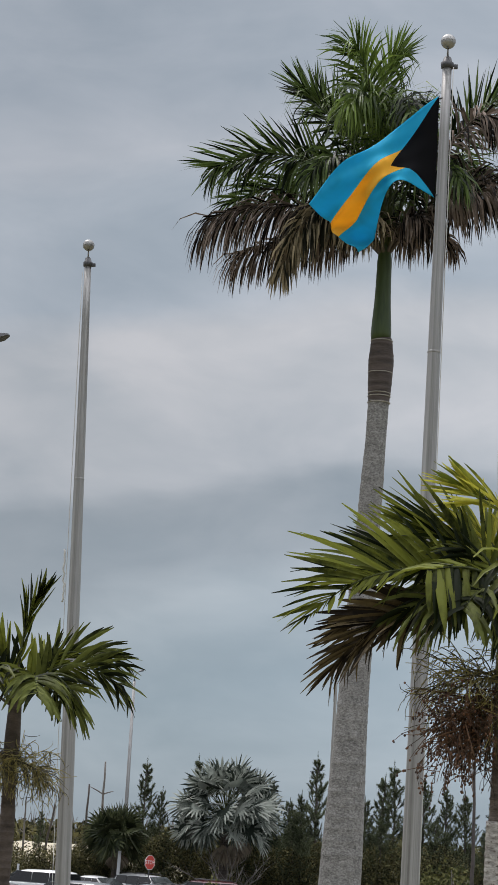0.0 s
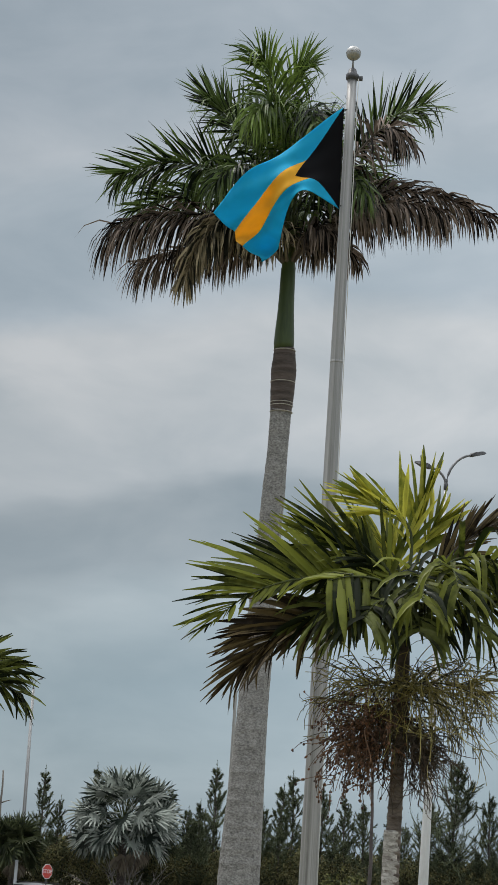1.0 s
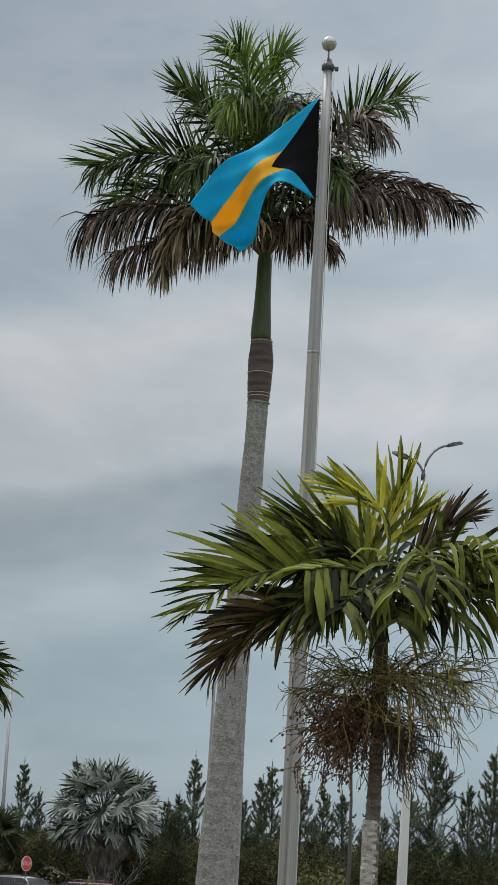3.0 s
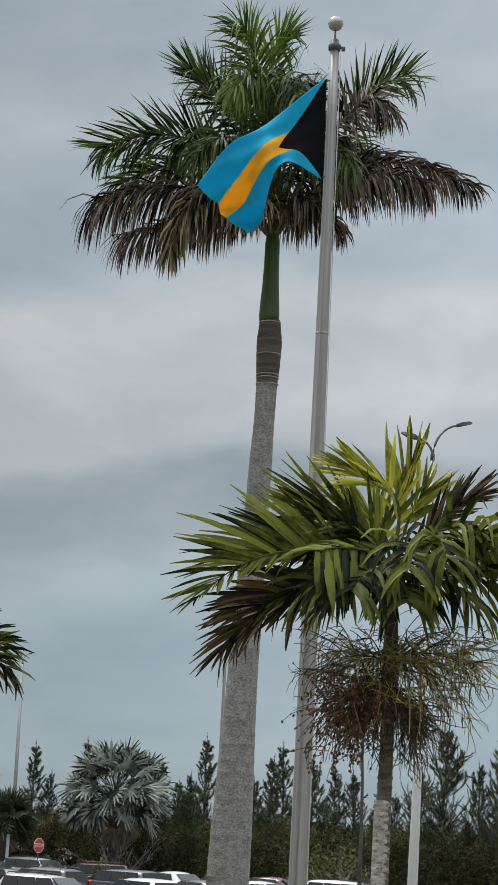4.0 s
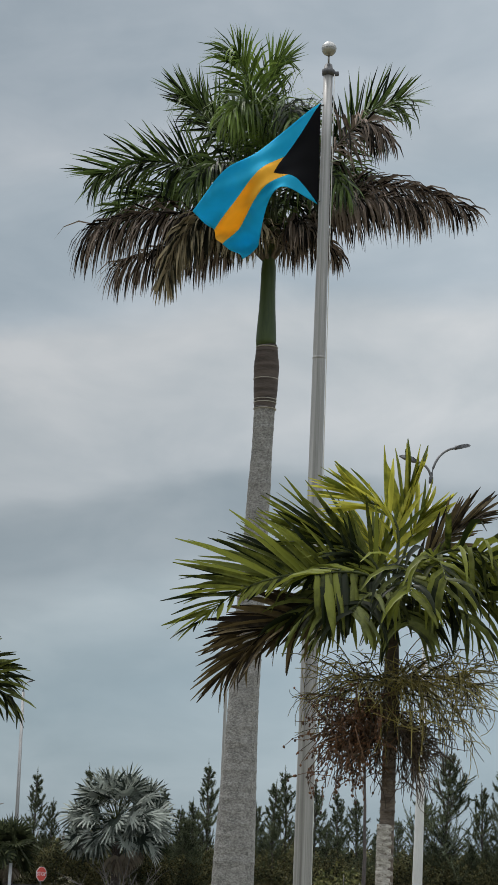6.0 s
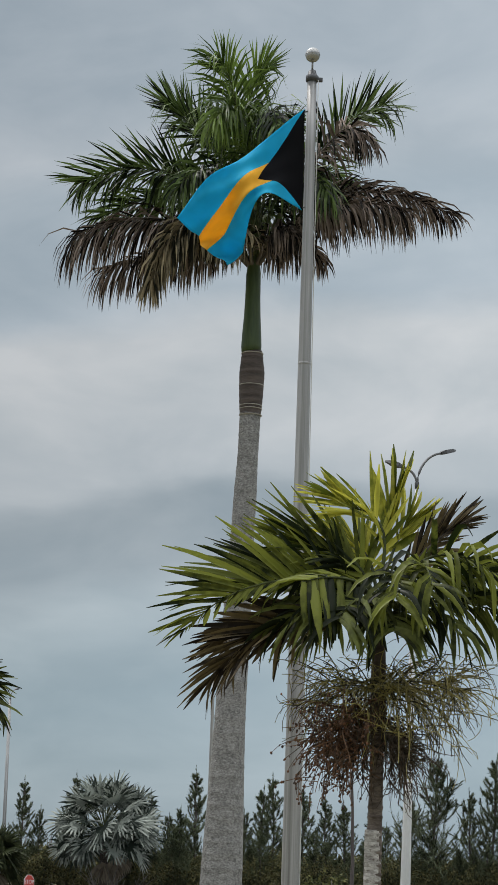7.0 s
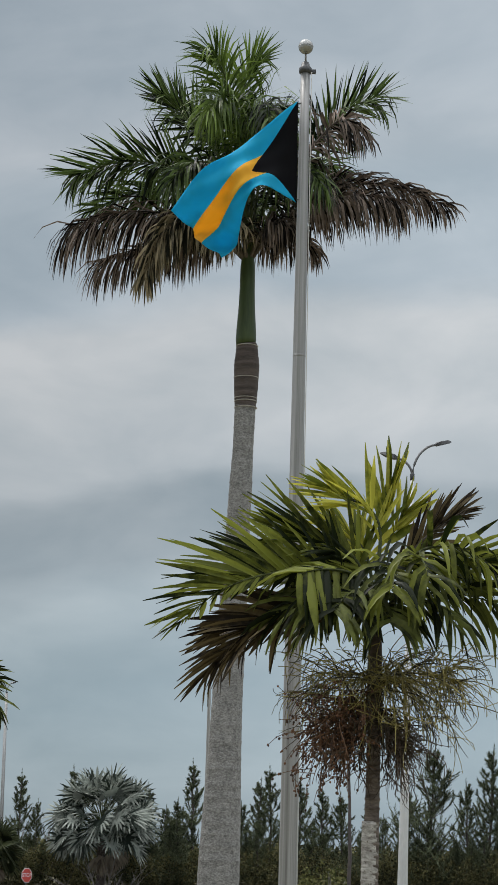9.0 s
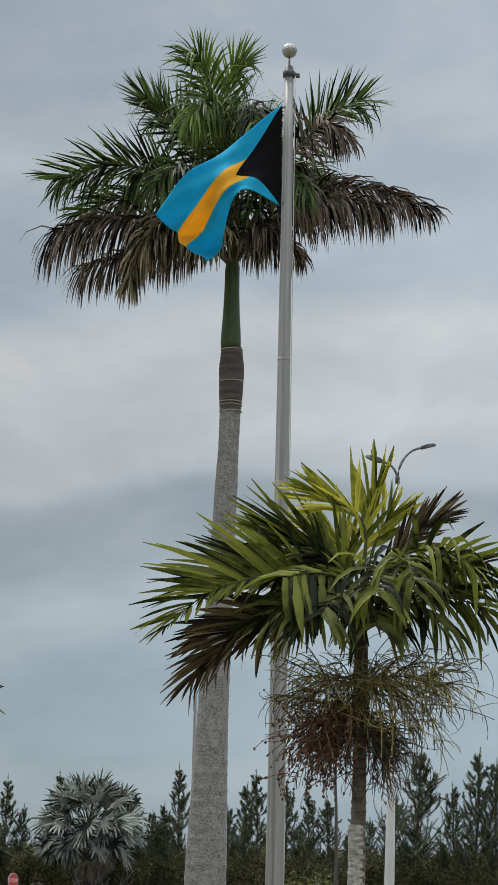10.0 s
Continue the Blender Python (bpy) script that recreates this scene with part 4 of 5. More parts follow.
# ---- fan palms ----
def fan_palm(m, crown_z, trunk_r, leaves, petiole, radius, segments, mat, seed, label, dry=0):
    rng = random.Random(seed)
    palm = empty("fan_palm", m, label, "palm tree")
    s = trunk_soup([(0, 0, 0), (0.04, 0, crown_z * 0.5), (0, 0, crown_z)], [trunk_r * 1.25, trunk_r, trunk_r], 14, 0.14, 0.02, seed)
    part("trunk", s, DARK_BARK, palm)
    for k in range(leaves + dry):
        hanging = k >= leaves
        u = (k + 0.5) / leaves
        az = rng.uniform(195, 345) if hanging else (k * 137.5 + rng.uniform(-15, 15)) % 360
        e = rng.uniform(-75, -45) if hanging else 88 - 105 * u + rng.uniform(-10, 10)
        pl = petiole * rng.uniform(0.85, 1.12) * (0.8 if hanging else 1.0)
        pts = rachis((0, 0, crown_z), az, e, pl, 24, 5)
        s = Soup()
        tube(s, pts, [0.03, 0.028, 0.025, 0.022, 0.02, 0.018], 5)
        leaf = part("leaf_stalk", s, STALK_DRY if hanging else STALK, palm)
        t = (pts[-1] - pts[-2]).normalized()
        a = Vector((math.sin(radians(az)), -math.cos(radians(az)), 0))
        t = (t + Vector((rng.uniform(-.2, .2), rng.uniform(-.2, .2), -rng.uniform(0.0, 0.3) - 1.2 * min(1.0, max(0.0, u - 0.25))))).normalized()
        a = (a - t * a.dot(t)).normalized()
        n = a.cross(t).normalized()
        if n.z < 0:
            n = -n
        roll = rng.uniform(-1.3, 1.3)
        a, n = a * math.cos(roll) + n * math.sin(roll), n * math.cos(roll) - a * math.sin(roll)
        s = Soup()
        rad = radius * rng.uniform(0.85, 1.12)
        spread = radians(128 if not hanging else 70)
        cup = rng.uniform(0.15, 0.45)
        heart, pleats = pts[-1], segments * 2
        rim = []
        for j in range(pleats + 1):                       # the pleated, joined inner half of the leaf
            w = -spread + 2 * spread * j / pleats
            d = t * math.cos(w) + a * math.sin(w)
            long = rad * (0.80 + 0.20 * math.cos(w * 0.7)) * 0.48
            rim.append(heart + d * long + n * (cup * long * abs(math.sin(w)) * 0.6 + (0.03 if j % 2 else -0.03)))
        s.add([heart] + rim, [(0, j + 1, j + 2) for j in range(pleats)])
        for j in range(segments):                         # the free tips, stiff and then nodding
            w = -spread + 2 * spread * (j + 0.5) / segments
            d = t * math.cos(w) + a * math.sin(w) + n * cup * abs(math.sin(w)) * 0.6
            root = rim[2 * j + 1]
            blade(s, root - d * rad * 0.1, d, a * math.cos(w) - t * math.sin(w), rad * (0.80 + 0.20 * math.cos(w * 0.7)) * 0.62 * rng.uniform(0.9, 1.08), rad * 0.095, 0.16 if not hanging else 0.6, rng, 3, 0.25, 0)
        part("fan_blade", s, SILVER_DRY if hanging else mat, leaf, "dry tan hanging fan leaf" if hanging else "")
    return palm


fan_palm(pose(-5.82, 116.0, 0), 5.15, 0.24, 84, 2.25, 1.38, 18, SILVER, 11, "silvery blue-green fan palm with a rounded crown and dry skirt", 5)
fan_palm(pose(-12.1, 116.3, 0), 3.55, 0.18, 44, 1.05, 1.15, 20, FAN, 12, "small dark green fan palm behind the parked cars", 2)


# ---- she-oaks ----
def she_oak_meshes(height, seed, spread=0.27, limbs=95):
    """A feathery conical she-oak: stem, upswept limbs, and plumes of thin needles along them."""
    rng = random.Random(seed)
    wood, leaf = Soup(), Soup()
    bend = rng.uniform(-0.3, 0.3)
    stem = [Vector((bend * (k / 10) ** 2 + rng.uniform(-0.05, 0.05), rng.uniform(-0.05, 0.05), height * k / 10)) for k in range(11)]
    tube(wood, stem, [0.11 * (1 - 0.095 * k) * height / 8 + 0.008 for k in range(11)], 6)

    def plume(run, per, long, fat):
        n = len(run) - 1
        for k in range(1, n + 1):
            along = (run[k] - run[k - 1]).normalized()
            for e in range(per):
                q = run[k - 1].lerp(run[k], rng.random())
                d = (along + Vector((rng.gauss(0, .36), rng.gauss(0, .36), rng.gauss(0.12, .32)))).normalized()
                l = long * rng.uniform(0.5, 1.2) * (1.1 - 0.55 * k / n)
                side = d.cross(Vector((rng.uniform(-1, 1), rng.uniform(-1, 1), 0.2))).normalized() * fat * rng.uniform(0.6, 1.2)
                leaf.add([q - side, q + side, q + d * l + Vector((0, 0, -0.12 * l))], [(0, 1, 2)])

    plume([stem[6].lerp(stem[10], k / 12) for k in range(13)] + [stem[10] + Vector((0.02, 0, 0.35))], 24, 0.30, 0.016)
    for b in range(limbs):
        u = 0.08 + 0.88 * (b + rng.random()) / limbs
        k = min(int(u * 10), 9)
        p = stem[k].lerp(stem[k + 1], u * 10 - k)
        reach = height * spread * min(1.0, 0.55 + u) * (1 - u) ** 0.8 * rng.uniform(0.45, 1.25) + 0.25
        run = rachis(p, rng.uniform(0, 360), rng.uniform(8, 34) + 26 * u, reach, rng.uniform(-50, -15), 8)
        tube(wood, run, [0.022 - 0.0024 * i for i in range(9)], 3, False)
        plume(run[2:], 17, 0.34, 0.012)
        for c in range(int(1 + reach * 1.6)):
            spray = rachis(run[rng.randint(2, 7)], rng.uniform(0, 360), rng.uniform(15, 60), reach * rng.uniform(0.25, 0.5), rng.uniform(-40, 10), 4)
            plume(spray, 17, 0.30, 0.012)
    return wood.mesh("stem", DARK_WOOD), leaf.mesh("needles", NEEDLE, False)


def she_oak(m, meshes, label):
    tree = empty("she_oak", m, label, "tree", "row of she-oak trees")
    part("stem", meshes[0], None, tree)
    part("crown", meshes[1], None, tree)
    return tree


OAKS = [she_oak_meshes(8.0, 21, 0.34), she_oak_meshes(8.0, 22, 0.27, 85), she_oak_meshes(8.0, 23, 0.40, 110), she_oak_meshes(8.0, 24, 0.22, 80)]
OAK_ROW = [
    # x, y, height, variant
    (-11.0, 121, 8.5, 3), (-10.1, 121.5, 6.8, 1), (-12.6, 122, 5.4, 0), (-18.6, 131, 5.2, 3), (-7.8, 122.5, 8.9, 3), (-3.3, 121, 7.9, 3),
    (-1.6, 121.5, 7.1, 1), (-2.3, 120.5, 6.6, 0), (-0.6, 121, 9.4, 3), (0.7, 121, 6.6, 0), (3.2, 121, 8.4, 1), (4.1, 122, 9.2, 3),
    (2.3, 121.5, 7.0, 0), (5.8, 121, 8.5, 1), (7.2, 121.5, 8.0, 1), (8.4, 121, 7.6, 0), (10.0, 122, 7.2, 1), (13.5, 119.5, 10.5, 2),
    (12.2, 121, 8.0, 0), (16.0, 121, 8.6, 1), (17.2, 121, 10.7, 1), (18.5, 121.5, 10.1, 0), (20.3, 121, 9.4, 2), (22.6, 122, 9.0, 0),
]
rng = random.Random(31)
OAK_ROW += [(-4.2 + 1.05 * k + rng.uniform(-0.4, 0.4), rng.uniform(118.5, 119.6), rng.uniform(4.6, 6.4), rng.choice((0, 2, 2))) for k in range(27)]
OAK_ROW += [(-13.0 + 1.2 * k, rng.uniform(118.5, 119.6), rng.uniform(3.6, 5.0), rng.choice((0, 2))) for k in range(8)]
for x, y, h, k in OAK_ROW:
    she_oak(Matrix.LocRotScale((x, y, 0), Euler((0, 0, rng.uniform(0, 6.28))), Vector((1.0, 1.0, 1.0)) * (h / 8.35)), OAKS[k], "wispy dark green she-oak tree with a pointed crown")


# ---- shrubs ----
def thicket(name, x0, x1, y0, y1, top, count, size, mat, seed, label):
    """A dense bank of small leaves with an uneven, mounded outline."""
    rng = random.Random(seed)
    s = Soup()
    for _ in range(count):
        x, y = rng.uniform(x0, x1), rng.uniform(y0, y1)
        edge = min(1, (x - x0) / 1.5 + 0.2, (x1 - x) / 1.5 + 0.2)
        h = (top + 1.1 * noise.noise(Vector((x * 0.5, y * 0.5, seed))) + 0.9 * noise.noise(Vector((x * 1.7, y * 1.7, seed)))) * edge
        z = h * rng.random() ** 0.75 if rng.random() < 0.9 else h + rng.uniform(0, 0.3)
        c = Vector((x, y, max(0.05, z)))
        d = Vector((rng.gauss(0, 1), rng.gauss(0, 1), rng.gauss(0.5, 0.8))).normalized()
        a = d.cross(Vector((rng.gauss(0, 1), rng.gauss(0, 1), rng.gauss(0, 1)))).normalized()
        l, w = size * rng.uniform(0.6, 1.4), size * rng.uniform(0.18, 0.4)
        s.add([c - d * l * 0.5, c + a * w, c + d * l * 0.5, c - a * w], [(0, 1, 2, 3)])
    return thing(name, s, mat, Matrix(), label, "shrubs", kind="stuff", smooth=False)


thicket("shrub_bank", -15.5, 26, 117.5, 120.5, 3.3, 120000, 0.13, SHRUB, 41, "dense bank of dark green scrub behind the car park")
thicket("shrub_bank", -28, -11.5, 117.5, 121, 2.3, 46000, 0.13, SHRUB, 42, "lower bank of dark green scrub behind the car park")
thicket("shrub_bank", 9, 28, 119, 122, 3.5, 46000, 0.13, SHRUB, 43, "tall bank of dark green scrub below the she-oaks")
thicket("shrub", 4.0, 8.2, 100.2, 102.6, 2.6, 2600, 0.20, SHRUB_LIGHT, 44, "yellow-green open shrub behind a white car")
thicket("shrub", -6.6, -5.0, 108, 109, 2.9, 260, 0.22, SHRUB_LIGHT, 45, "pale flowering shrub beneath the silver palm")


def bare_shrub(m, height, seed, label, mat=GREY_WOOD):
    rng = random.Random(seed)
    s = Soup()
    for k in range(9):
        limb = rachis((0, 0, 0.1), rng.uniform(0, 360), rng.uniform(50, 85), height * rng.uniform(0.7, 1.05), rng.uniform(-15, 35), 7)
        tube(s, limb, [0.06 - 0.007 * i for i in range(8)], 6)
        for b in range(6):
            twig = rachis(limb[rng.randint(2, 6)], rng.uniform(0, 360), rng.uniform(20, 75), height * rng.uniform(0.2, 0.45), rng.uniform(-20, 30), 5)
            tube(s, twig, [0.022, 0.018, 0.014, 0.011, 0.008, 0.005], 4, False)
    return thing("bare_shrub", s, mat, m, label, "shrub")


bare_shrub(pose(-5.55, 114.6, 0), 3.9, 51, "bare grey branching shrub below the silver palm")
bare_shrub(pose(6.3, 99.6, 0), 3.0, 52, "bare pale branching shrub behind a white car")

# ---- dead trunks ----
def dead_trunk(m, height, radius, lean, seed, label, mat=DARK_WOOD, stubs=3):
    rng = random.Random(seed)
    s = Soup()
    pts = [Vector((lean * (k / 8) + rng.uniform(-0.03, 0.03), rng.uniform(-0.03, 0.03), height * k / 8)) for k in range(9)]
    tube(s, pts, [radius * (1 - 0.07 * k) for k in range(9)], 8)
    for k in range(stubs):
        stub = rachis(pts[rng.randint(4, 8)], rng.uniform(0, 360), rng.uniform(20, 70), height * rng.uniform(0.05, 0.14), 10, 4)
        tube(s, stub, [radius * 0.45, radius * 0.4, radius * 0.35, radius * 0.25, radius * 0.12], 5)
    return thing("dead_trunk", s, mat, m, label, "dead tree", "dead standing trunks")


dead_trunk(pose(-18.3, 128.8, 0), 5.7, 0.11, 0.85, 61, "bare dead trunk leaning over the scrub")
dead_trunk(pose(-15.55, 129.1, 0), 6.85, 0.12, 0.15, 62, "straight bare dead trunk standing over the scrub", stubs=0)
dead_trunk(pose(-14.5, 129.2, 0), 8.35, 0.12, 0.02, 63, "tall bare dead trunk with broken branch stubs", GREY_WOOD, 7)
dead_trunk(pose(-19.4, 129.0, 0), 5.6, 0.10, 0.0, 64, "slim dead trunk standing over the scrub", GREY_WOOD, 5)
dead_trunk(pose(5.85, 79.8, 0), 8.0, 0.10, -0.08, 65, "dark bare dead trunk among the she-oaks", stubs=0)
rng = random.Random(66)
s = Soup()
for k in range(420):
    x, y = rng.uniform(-85, -14), rng.uniform(262, 300)
    h = rng.choice((1, 1, 1, 1.35)) * rng.uniform(3.4, 5.2)
    tube(s, [(x, y, 0), (x + rng.uniform(-.3, .3), y, h * 0.6), (x + rng.uniform(-.6, .6), y, h)], [0.10, 0.08, 0.03], 4, False)
thing("dead_woodland", s, GREY_WOOD, Matrix(), "far stand of dead grey tree trunks beyond the sand", "dead trees", kind="stuff")
thicket("far_scrub", -95, 95, 258, 300, 3.9, 26000, 0.9, SHRUB, 67, "far dark scrub among the dead trunks")

# ---- posts and sign ----
s = Soup()
block(s, (-0.09, -0.06, 0), (0.09, 0.06, 2.9), 0.015)
thing("post", s, WHITE_PAINT, pose(-11.75, 115.3, 0, 0, 0.4, 0), "weathered pale post in front of the small fan palm", "post", smooth=False)
s = Soup()
block(s, (-0.06, -0.06, 0), (0.06, 0.06, 1.95), 0.015)
thing("post", s, WHITE_PAINT, pose(-16.5, 108.7, 0), "short white marker post by the scrub", "post", smooth=False)

sign = empty("stop_sign", pose(-9.28, 107.4, 0, 0, 0, 50), "red octagonal stop sign on a thin metal post", "traffic sign")
s = Soup()
tube(s, [(0, 0.03, 0), (0, 0.03, 2.8)], [0.03, 0.03], 10)
part("post", s, DARK_METAL, sign)


def octagon(s, r, y0, y1, zc):
    pts = [(r * math.cos(radians(22.5 + 45 * k)), r * math.sin(radians(22.5 + 45 * k))) for k in range(8)]
    s.add([Vector((x, y, zc + z)) for y in (y0, y1) for x, z in pts], [tuple(range(8)), tuple(range(8, 16))[::-1]] + [(k, k + 8, (k + 1) % 8 + 8, (k + 1) % 8) for k in range(8)])


s = Soup()
octagon(s, 0.405, -0.012, 0.0, 2.47)
part("rim", s, SIGN_WHITE, sign, "white border", smooth=False)
s = Soup()
octagon(s, 0.375, -0.018, -0.013, 2.47)
face = part("face", s, SIGN_RED, sign, "red sign face", smooth=False)
txt = bpy.data.curves.new("lettering", "FONT")
txt.body, txt.size, txt.align_x, txt.align_y, txt.extrude = "STOP", 0.29, "CENTER", "CENTER", 0.002
txt.materials.append(SIGN_WHITE)
letters = new("lettering", txt)
letters.parent = face
letters.matrix_basis = Matrix.Translation((0, -0.022, 2.47)) @ pose(0, 0, 0, 90, 0, 0)


# ---- cars ----
def shell(s, stations, belt, half_belt):
    """A car's upper body from stations (x, roof height, half width of the roof)."""
    ring = 11
    verts, faces = [], []
    for x, z, hw in stations:
        for j in range(ring):
            a = math.pi * j / (ring - 1)
            c, sn = math.cos(a), math.sin(a)
            cx = math.copysign(abs(c) ** 0.55, c)
            wide = hw + (half_belt - hw) * (1 - sn ** 0.6)
            verts.append(Vector((x, cx * wide, belt + (z - belt) * sn ** 0.45)))
    for i in range(len(stations) - 1):
        for j in range(ring - 1):
            a = i * ring + j
            faces.append((a, a + ring, a + ring + 1, a + 1))
    faces += [tuple(range(ring)), tuple(range((len(stations) - 1) * ring, len(stations) * ring))[::-1]]
    s.add(verts, faces)


def panel(s, quad, out, thick=0.02):
    quad, out = [Vector(q) for q in quad], Vector(out)
    s.add([q + out * thick for q in quad] + [q - out * thick for q in quad], [(0, 1, 2, 3), (7, 6, 5, 4)] + [(k, k + 4, (k + 1) % 4 + 4, (k + 1) % 4) for k in range(4)])


def car(m, paint, kind, label, rails=False):
    """A parked car, nose along +x: lower body, cabin, glass, lamps, wheels."""
    c = empty("car", m, label, "car", "parked cars")
    L, W = (4.7, 1.86) if kind != "sedan" else (4.6, 1.80)
    if kind == "suv":
        roof, belt, rb, rr, fr, fb = 1.70, 1.08, -2.28, -2.02, 0.45, 1.30
    elif kind == "van":
        roof, belt, rb, rr, fr, fb = 1.78, 1.08, -2.32, -2.12, 0.65, 1.62
    else:
        roof, belt, rb, rr, fr, fb = 1.47, 0.96, -1.85, -1.05, 0.30, 1.20
    hb, hr = W / 2 - 0.06, W / 2 - 0.23
    bm = bmesh.new()
    side = [(-L / 2, 0.35), (-L / 2 - 0.03, 0.7), (-L / 2 + 0.05, belt), (fb + 0.1, belt), (L / 2 - 0.25, belt - 0.16), (L / 2, belt - 0.32), (L / 2 + 0.03, 0.5), (L / 2 - 0.1, 0.28), (-L / 2 + 0.1, 0.28)]
    lo = [bm.verts.new((x, -W / 2, z)) for x, z in side]
    hi = [bm.verts.new((x, W / 2, z)) for x, z in side]
    bm.faces.new(lo)
    bm.faces.new(hi[::-1])
    for k in range(len(side)):
        n = (k + 1) % len(side)
        bm.faces.new((lo[k], hi[k], hi[n], lo[n]))
    bmesh.ops.recalc_face_normals(bm, faces=bm.faces[:])
    bmesh.ops.bevel(bm, geom=bm.edges[:], offset=0.07, segments=3, affect="EDGES", profile=0.6)
    bm.verts.index_update()
    s = Soup()
    s.add([v.co.copy() for v in bm.verts], [tuple(v.index for v in f.verts) for f in bm.faces])
    bm.free()
    body = part("body", s, paint, c)
    s = Soup()
    ends = 0.05
    shell(s, [(rb, belt + 0.01, hr), (rb + (rr - rb) * 0.75, belt + (roof - belt) * 0.75, hr + 0.02), (rr, roof - 0.07, hr), (rr + 0.25, roof - 0.02, hr), ((rr + fr) / 2, roof, hr), (fr - 0.25, roof - 0.03, hr), (fr, roof - 0.07, hr),
              (fr + (fb - fr) * 0.5, belt + (roof - belt) * 0.47, hr + 0.03), (fb, belt + 0.01, hr + 0.04)], belt - 0.05, hb)
    part("cabin", s, paint, c)

    def edge(x, f, sd):
        """A point on the cabin's side, f of the way up."""
        return Vector((x, sd * (hb + 0.012 - (hb - hr - 0.03) * f ** 1.7), belt + 0.03 + (roof - belt - 0.16) * f))

    for sd in (-1, 1):
        cuts = [rr + 0.12, rr + 0.12 + (fr + 0.25 - rr) * 0.30, rr + 0.12 + (fr + 0.25 - rr) * 0.63, fr + 0.30]
        for k in range(3):
            a, b = cuts[k] + 0.01, cuts[k + 1] - 0.01
            lean_a = 0.0 if k else (rr - rb) * 0.3
            lean_b = 0.0 if k < 2 else (fb - fr) * 0.5
            s = Soup()
            panel(s, [edge(a - lean_a, 0, sd), edge(b + lean_b * 0.7, 0, sd), edge(b - lean_b * 0.35, 1, sd), edge(a + 0.02, 1, sd)], (0, sd * 0.8, 0.2), 0.012)
            part("side_window", s, GLASS, c, smooth=False)
        s = Soup()
        block(s, (fb - 0.30, sd * W / 2 - 0.02 + (0 if sd > 0 else -0.16), belt + 0.02), (fb - 0.14, sd * W / 2 + (0.18 if sd > 0 else 0.02), belt + 0.17), 0.03)
        part("wing_mirror", s, paint, c)
        s = Soup()
        block(s, (L / 2 - 0.30, sd * (W / 2 - 0.25) - 0.18, belt - 0.36), (L / 2 - 0.02, sd * (W / 2 - 0.25) + 0.18, belt - 0.22), 0.03)
        part("headlight", s, LAMP_CLEAR, c, "clear headlight")
        s = Soup()
        block(s, (-L / 2 - 0.04, sd * (W / 2 - 0.14) - 0.09, belt - 0.30), (-L / 2 + 0.08, sd * (W / 2 - 0.14) + 0.09, belt + (0.12 if kind != "sedan" else -0.1)), 0.02)
        part("tail_light", s, LAMP_RED, c, "red tail light")
        if rails:
            s = Soup()
            tube(s, [(rr + 0.2, sd * (hr - 0.03), roof - 0.05), (rr + 0.3, sd * (hr - 0.03), roof + 0.035), (fr - 0.3, sd * (hr - 0.03), roof + 0.035), (fr - 0.15, sd * (hr - 0.03), roof - 0.06)], [0.018] * 4, 6)
            part("roof_rail", s, DARK_METAL, c)
        for wx in (-L / 2 + 0.85, L / 2 - 0.9):
            s = Soup()
            prof = [(0.20, -0.10), (0.31, -0.11), (0.34, -0.07), (0.34, 0.07), (0.31, 0.11), (0.20, 0.10)]
            lathe(s, prof, 20)
            rot = pose(wx, sd * (W / 2 - 0.09), 0.34, 90, 0, 0)
            tyre = part("tyre", s, TYRE, c)
            tyre.matrix_basis = rot
            s = Soup()
            lathe(s, [(0.205, -0.115), (0.19, -0.10), (0.06, -0.085), (0.06, 0.085), (0.19, 0.10), (0.205, 0.115)], 18)
            part("rim", s, RIM, tyre)
    s = Soup()
    f0, f1 = 0.10, 0.86
    ws = lambda f, y: Vector((fb + (fr - fb) * f + 0.035, y * (hr + 0.10 - 0.07 * f), belt + 0.02 + (roof - belt - 0.10) * f + 0.03))
    panel(s, [ws(f0, -1), ws(f0, 1), ws(f1, 0.92), ws(f1, -0.92)], (0.5, 0, 0.8), 0.03)
    part("windscreen", s, SCREEN, c, "pale reflecting windscreen", smooth=False)
    s = Soup()
    rw = lambda f, y: Vector((rb + (rr - rb) * f - 0.03, y * (hr + 0.02 - 0.05 * f), belt + 0.05 + (roof - belt - 0.10) * f))
    panel(s, [rw(0.08, 1), rw(0.08, -1), rw(0.84, -0.95), rw(0.84, 0.95)], (-0.8, 0, 0.3), 0.03)
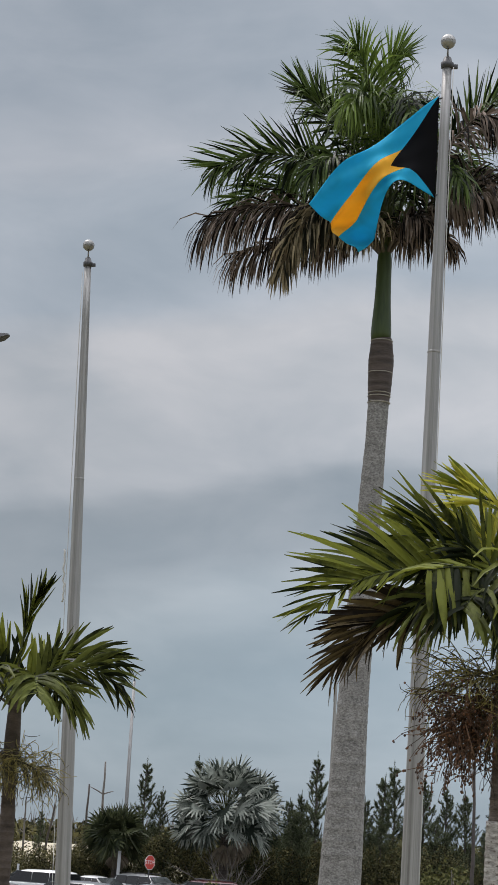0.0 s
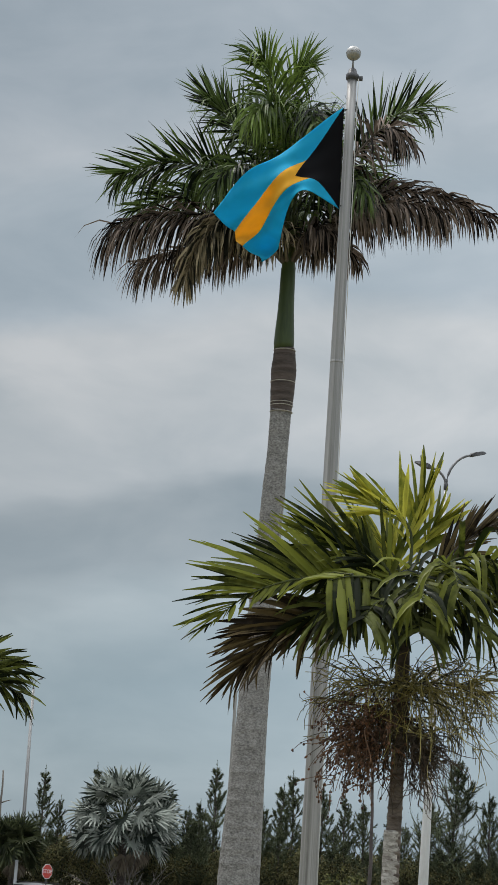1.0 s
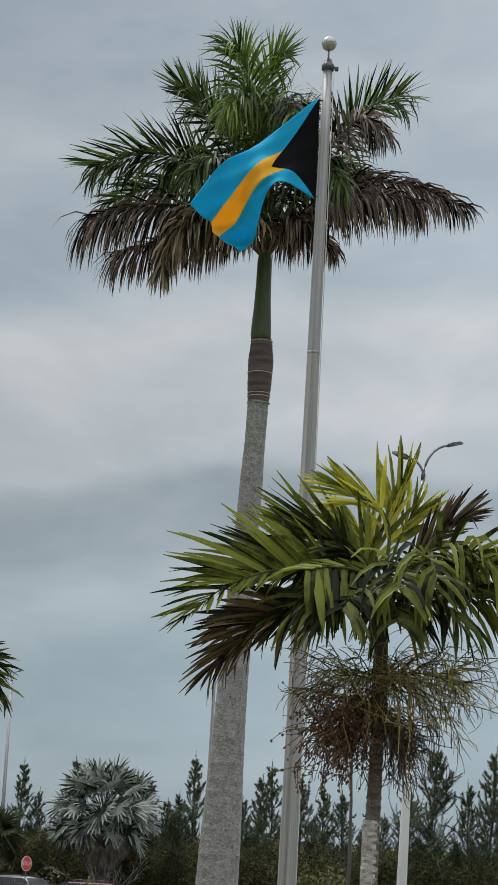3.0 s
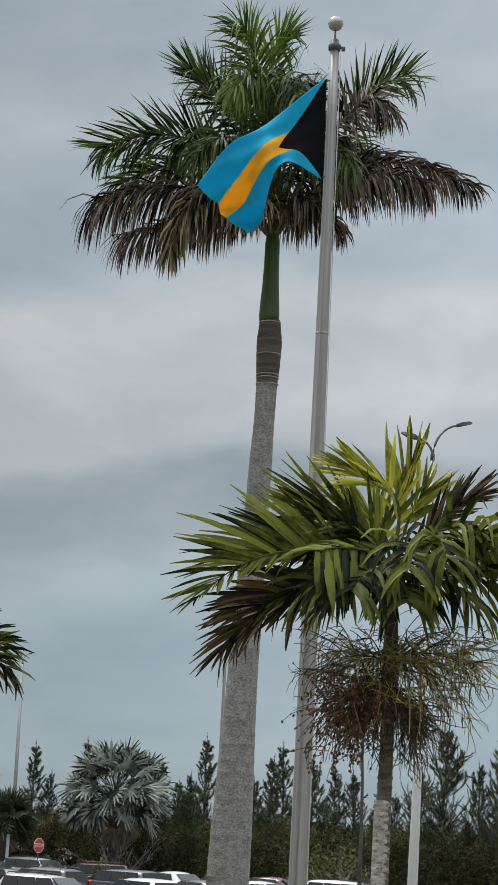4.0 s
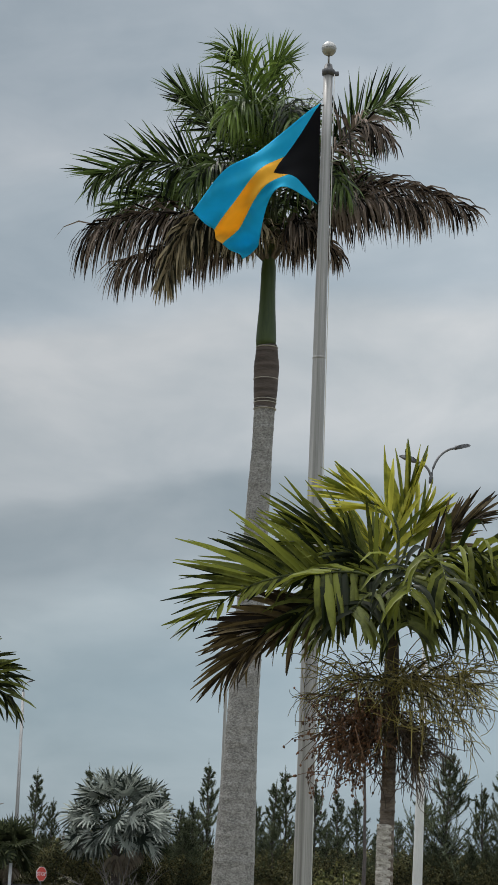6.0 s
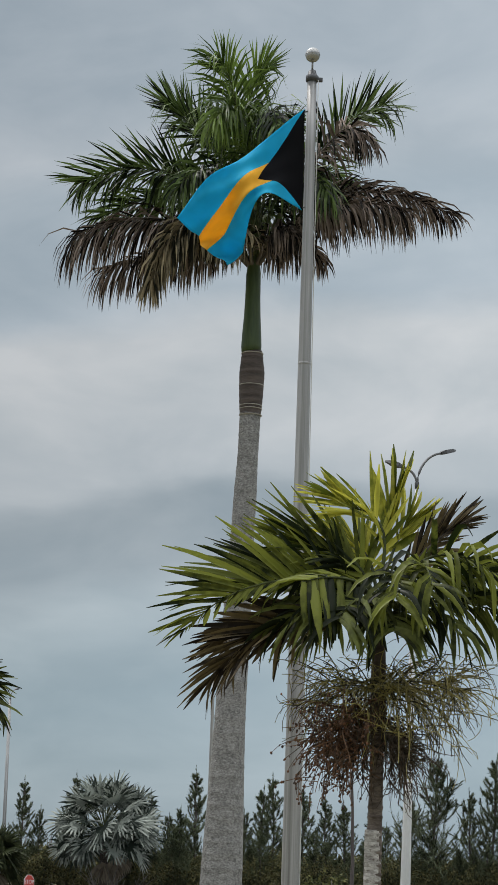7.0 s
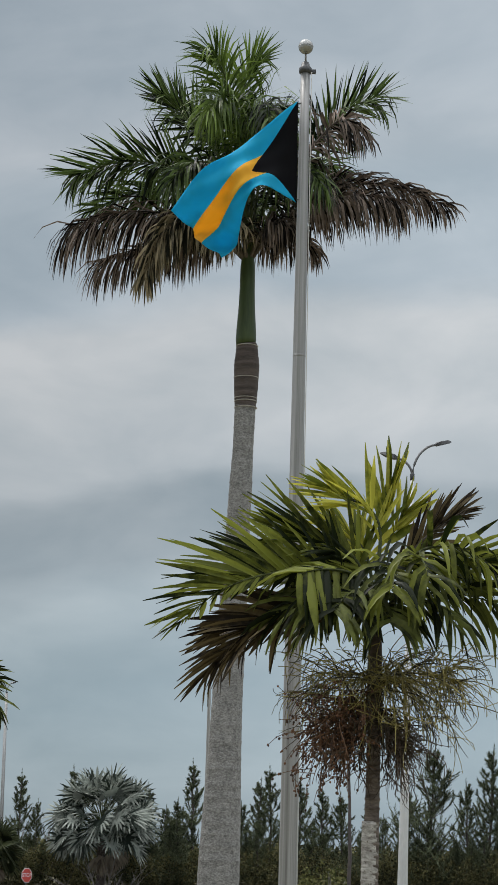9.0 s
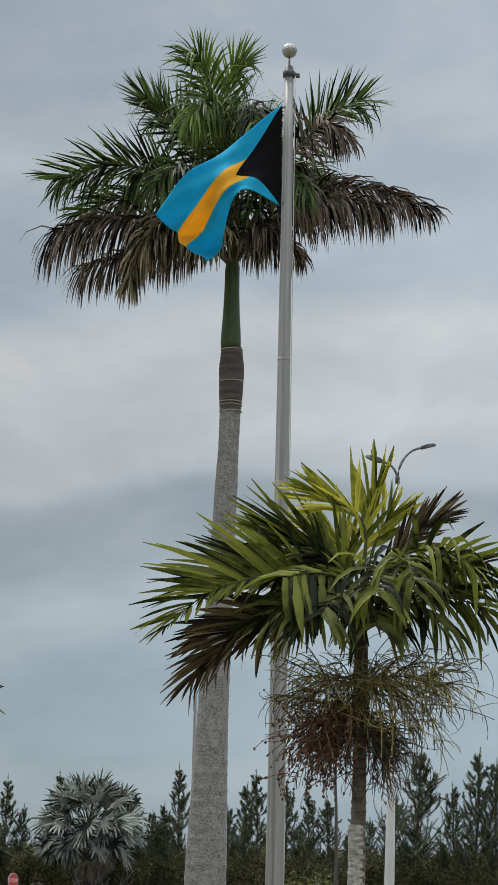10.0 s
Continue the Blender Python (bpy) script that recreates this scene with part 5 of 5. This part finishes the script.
    part("rear_window", s, GLASS, c, smooth=False)
    s = Soup()
    block(s, (L / 2 + 0.0, -0.26, 0.45), (L / 2 + 0.045, 0.26, 0.57), 0.008)
    part("number_plate", s, SIGN_WHITE, c, "plain pale plate")
    return c


car(pose(-9.8, 114.4, 0, 0, 0, -38), CAR_SILVER, "suv", "silver SUV parked facing the plaza", True)
car(pose(-8.0, 95.1, 0, 0, 0, 142), CAR_GREY, "suv", "dark grey SUV parked with its tail to the plaza", True)
car(pose(-6.6, 83.2, 0, 0, 0, -35), CAR_SILVER, "suv", "silver SUV with roof rails in the front row", True)
car(pose(-6.7, 109.6, 0, 0, 0, 188), CAR_RED, "suv", "dark red SUV parked below the silver palm", True)
car(pose(-4.5, 98.8, 0, 0, 0, 140), CAR_GREY, "suv", "dark grey SUV parked in the middle row")
car(pose(-3.0, 85.3, 0, 0, 0, 125), CAR_WHITE, "suv", "white SUV with a dark rear window in the front row")
car(pose(-2.2, 108.3, 0, 0, 0, 130), CAR_WHITE, "sedan", "white saloon car in the back row")
car(pose(0.6, 108.6, 0, 0, 0, 130), CAR_WHITE, "sedan", "white saloon car in the back row")
car(pose(-0.6, 95.0, 0, 0, 0, 135), CAR_GREY, "sedan", "dark grey saloon car in the middle row")
car(pose(2.9, 107.0, 0, 0, 0, 150), CAR_RED, "sedan", "dark red saloon car in the back row")
car(pose(2.6, 97.0, 0, 0, 0, -35), CAR_WHITE, "sedan", "white saloon car behind the flagpole")
car(pose(6.6, 95.8, 0, 0, 0, -30), CAR_WHITE, "suv", "white SUV beside the bare shrub")
car(pose(-15.2, 106.7, 0, 0, 0, 165), CAR_WHITE, "van", "white minivan with dark side windows")
car(pose(-12.6, 113.8, 0, 0, 0, -38), CAR_WHITE, "sedan", "white saloon car beside the minivan")
car(pose(-13.9, 90.3, 0, 0, 0, 20), CAR_RED, "sedan", "dark red saloon car in the front row")
car(pose(-11.6, 92.5, 0, 0, 0, 150), CAR_GREY, "suv", "dark grey SUV near the bare flagpole")
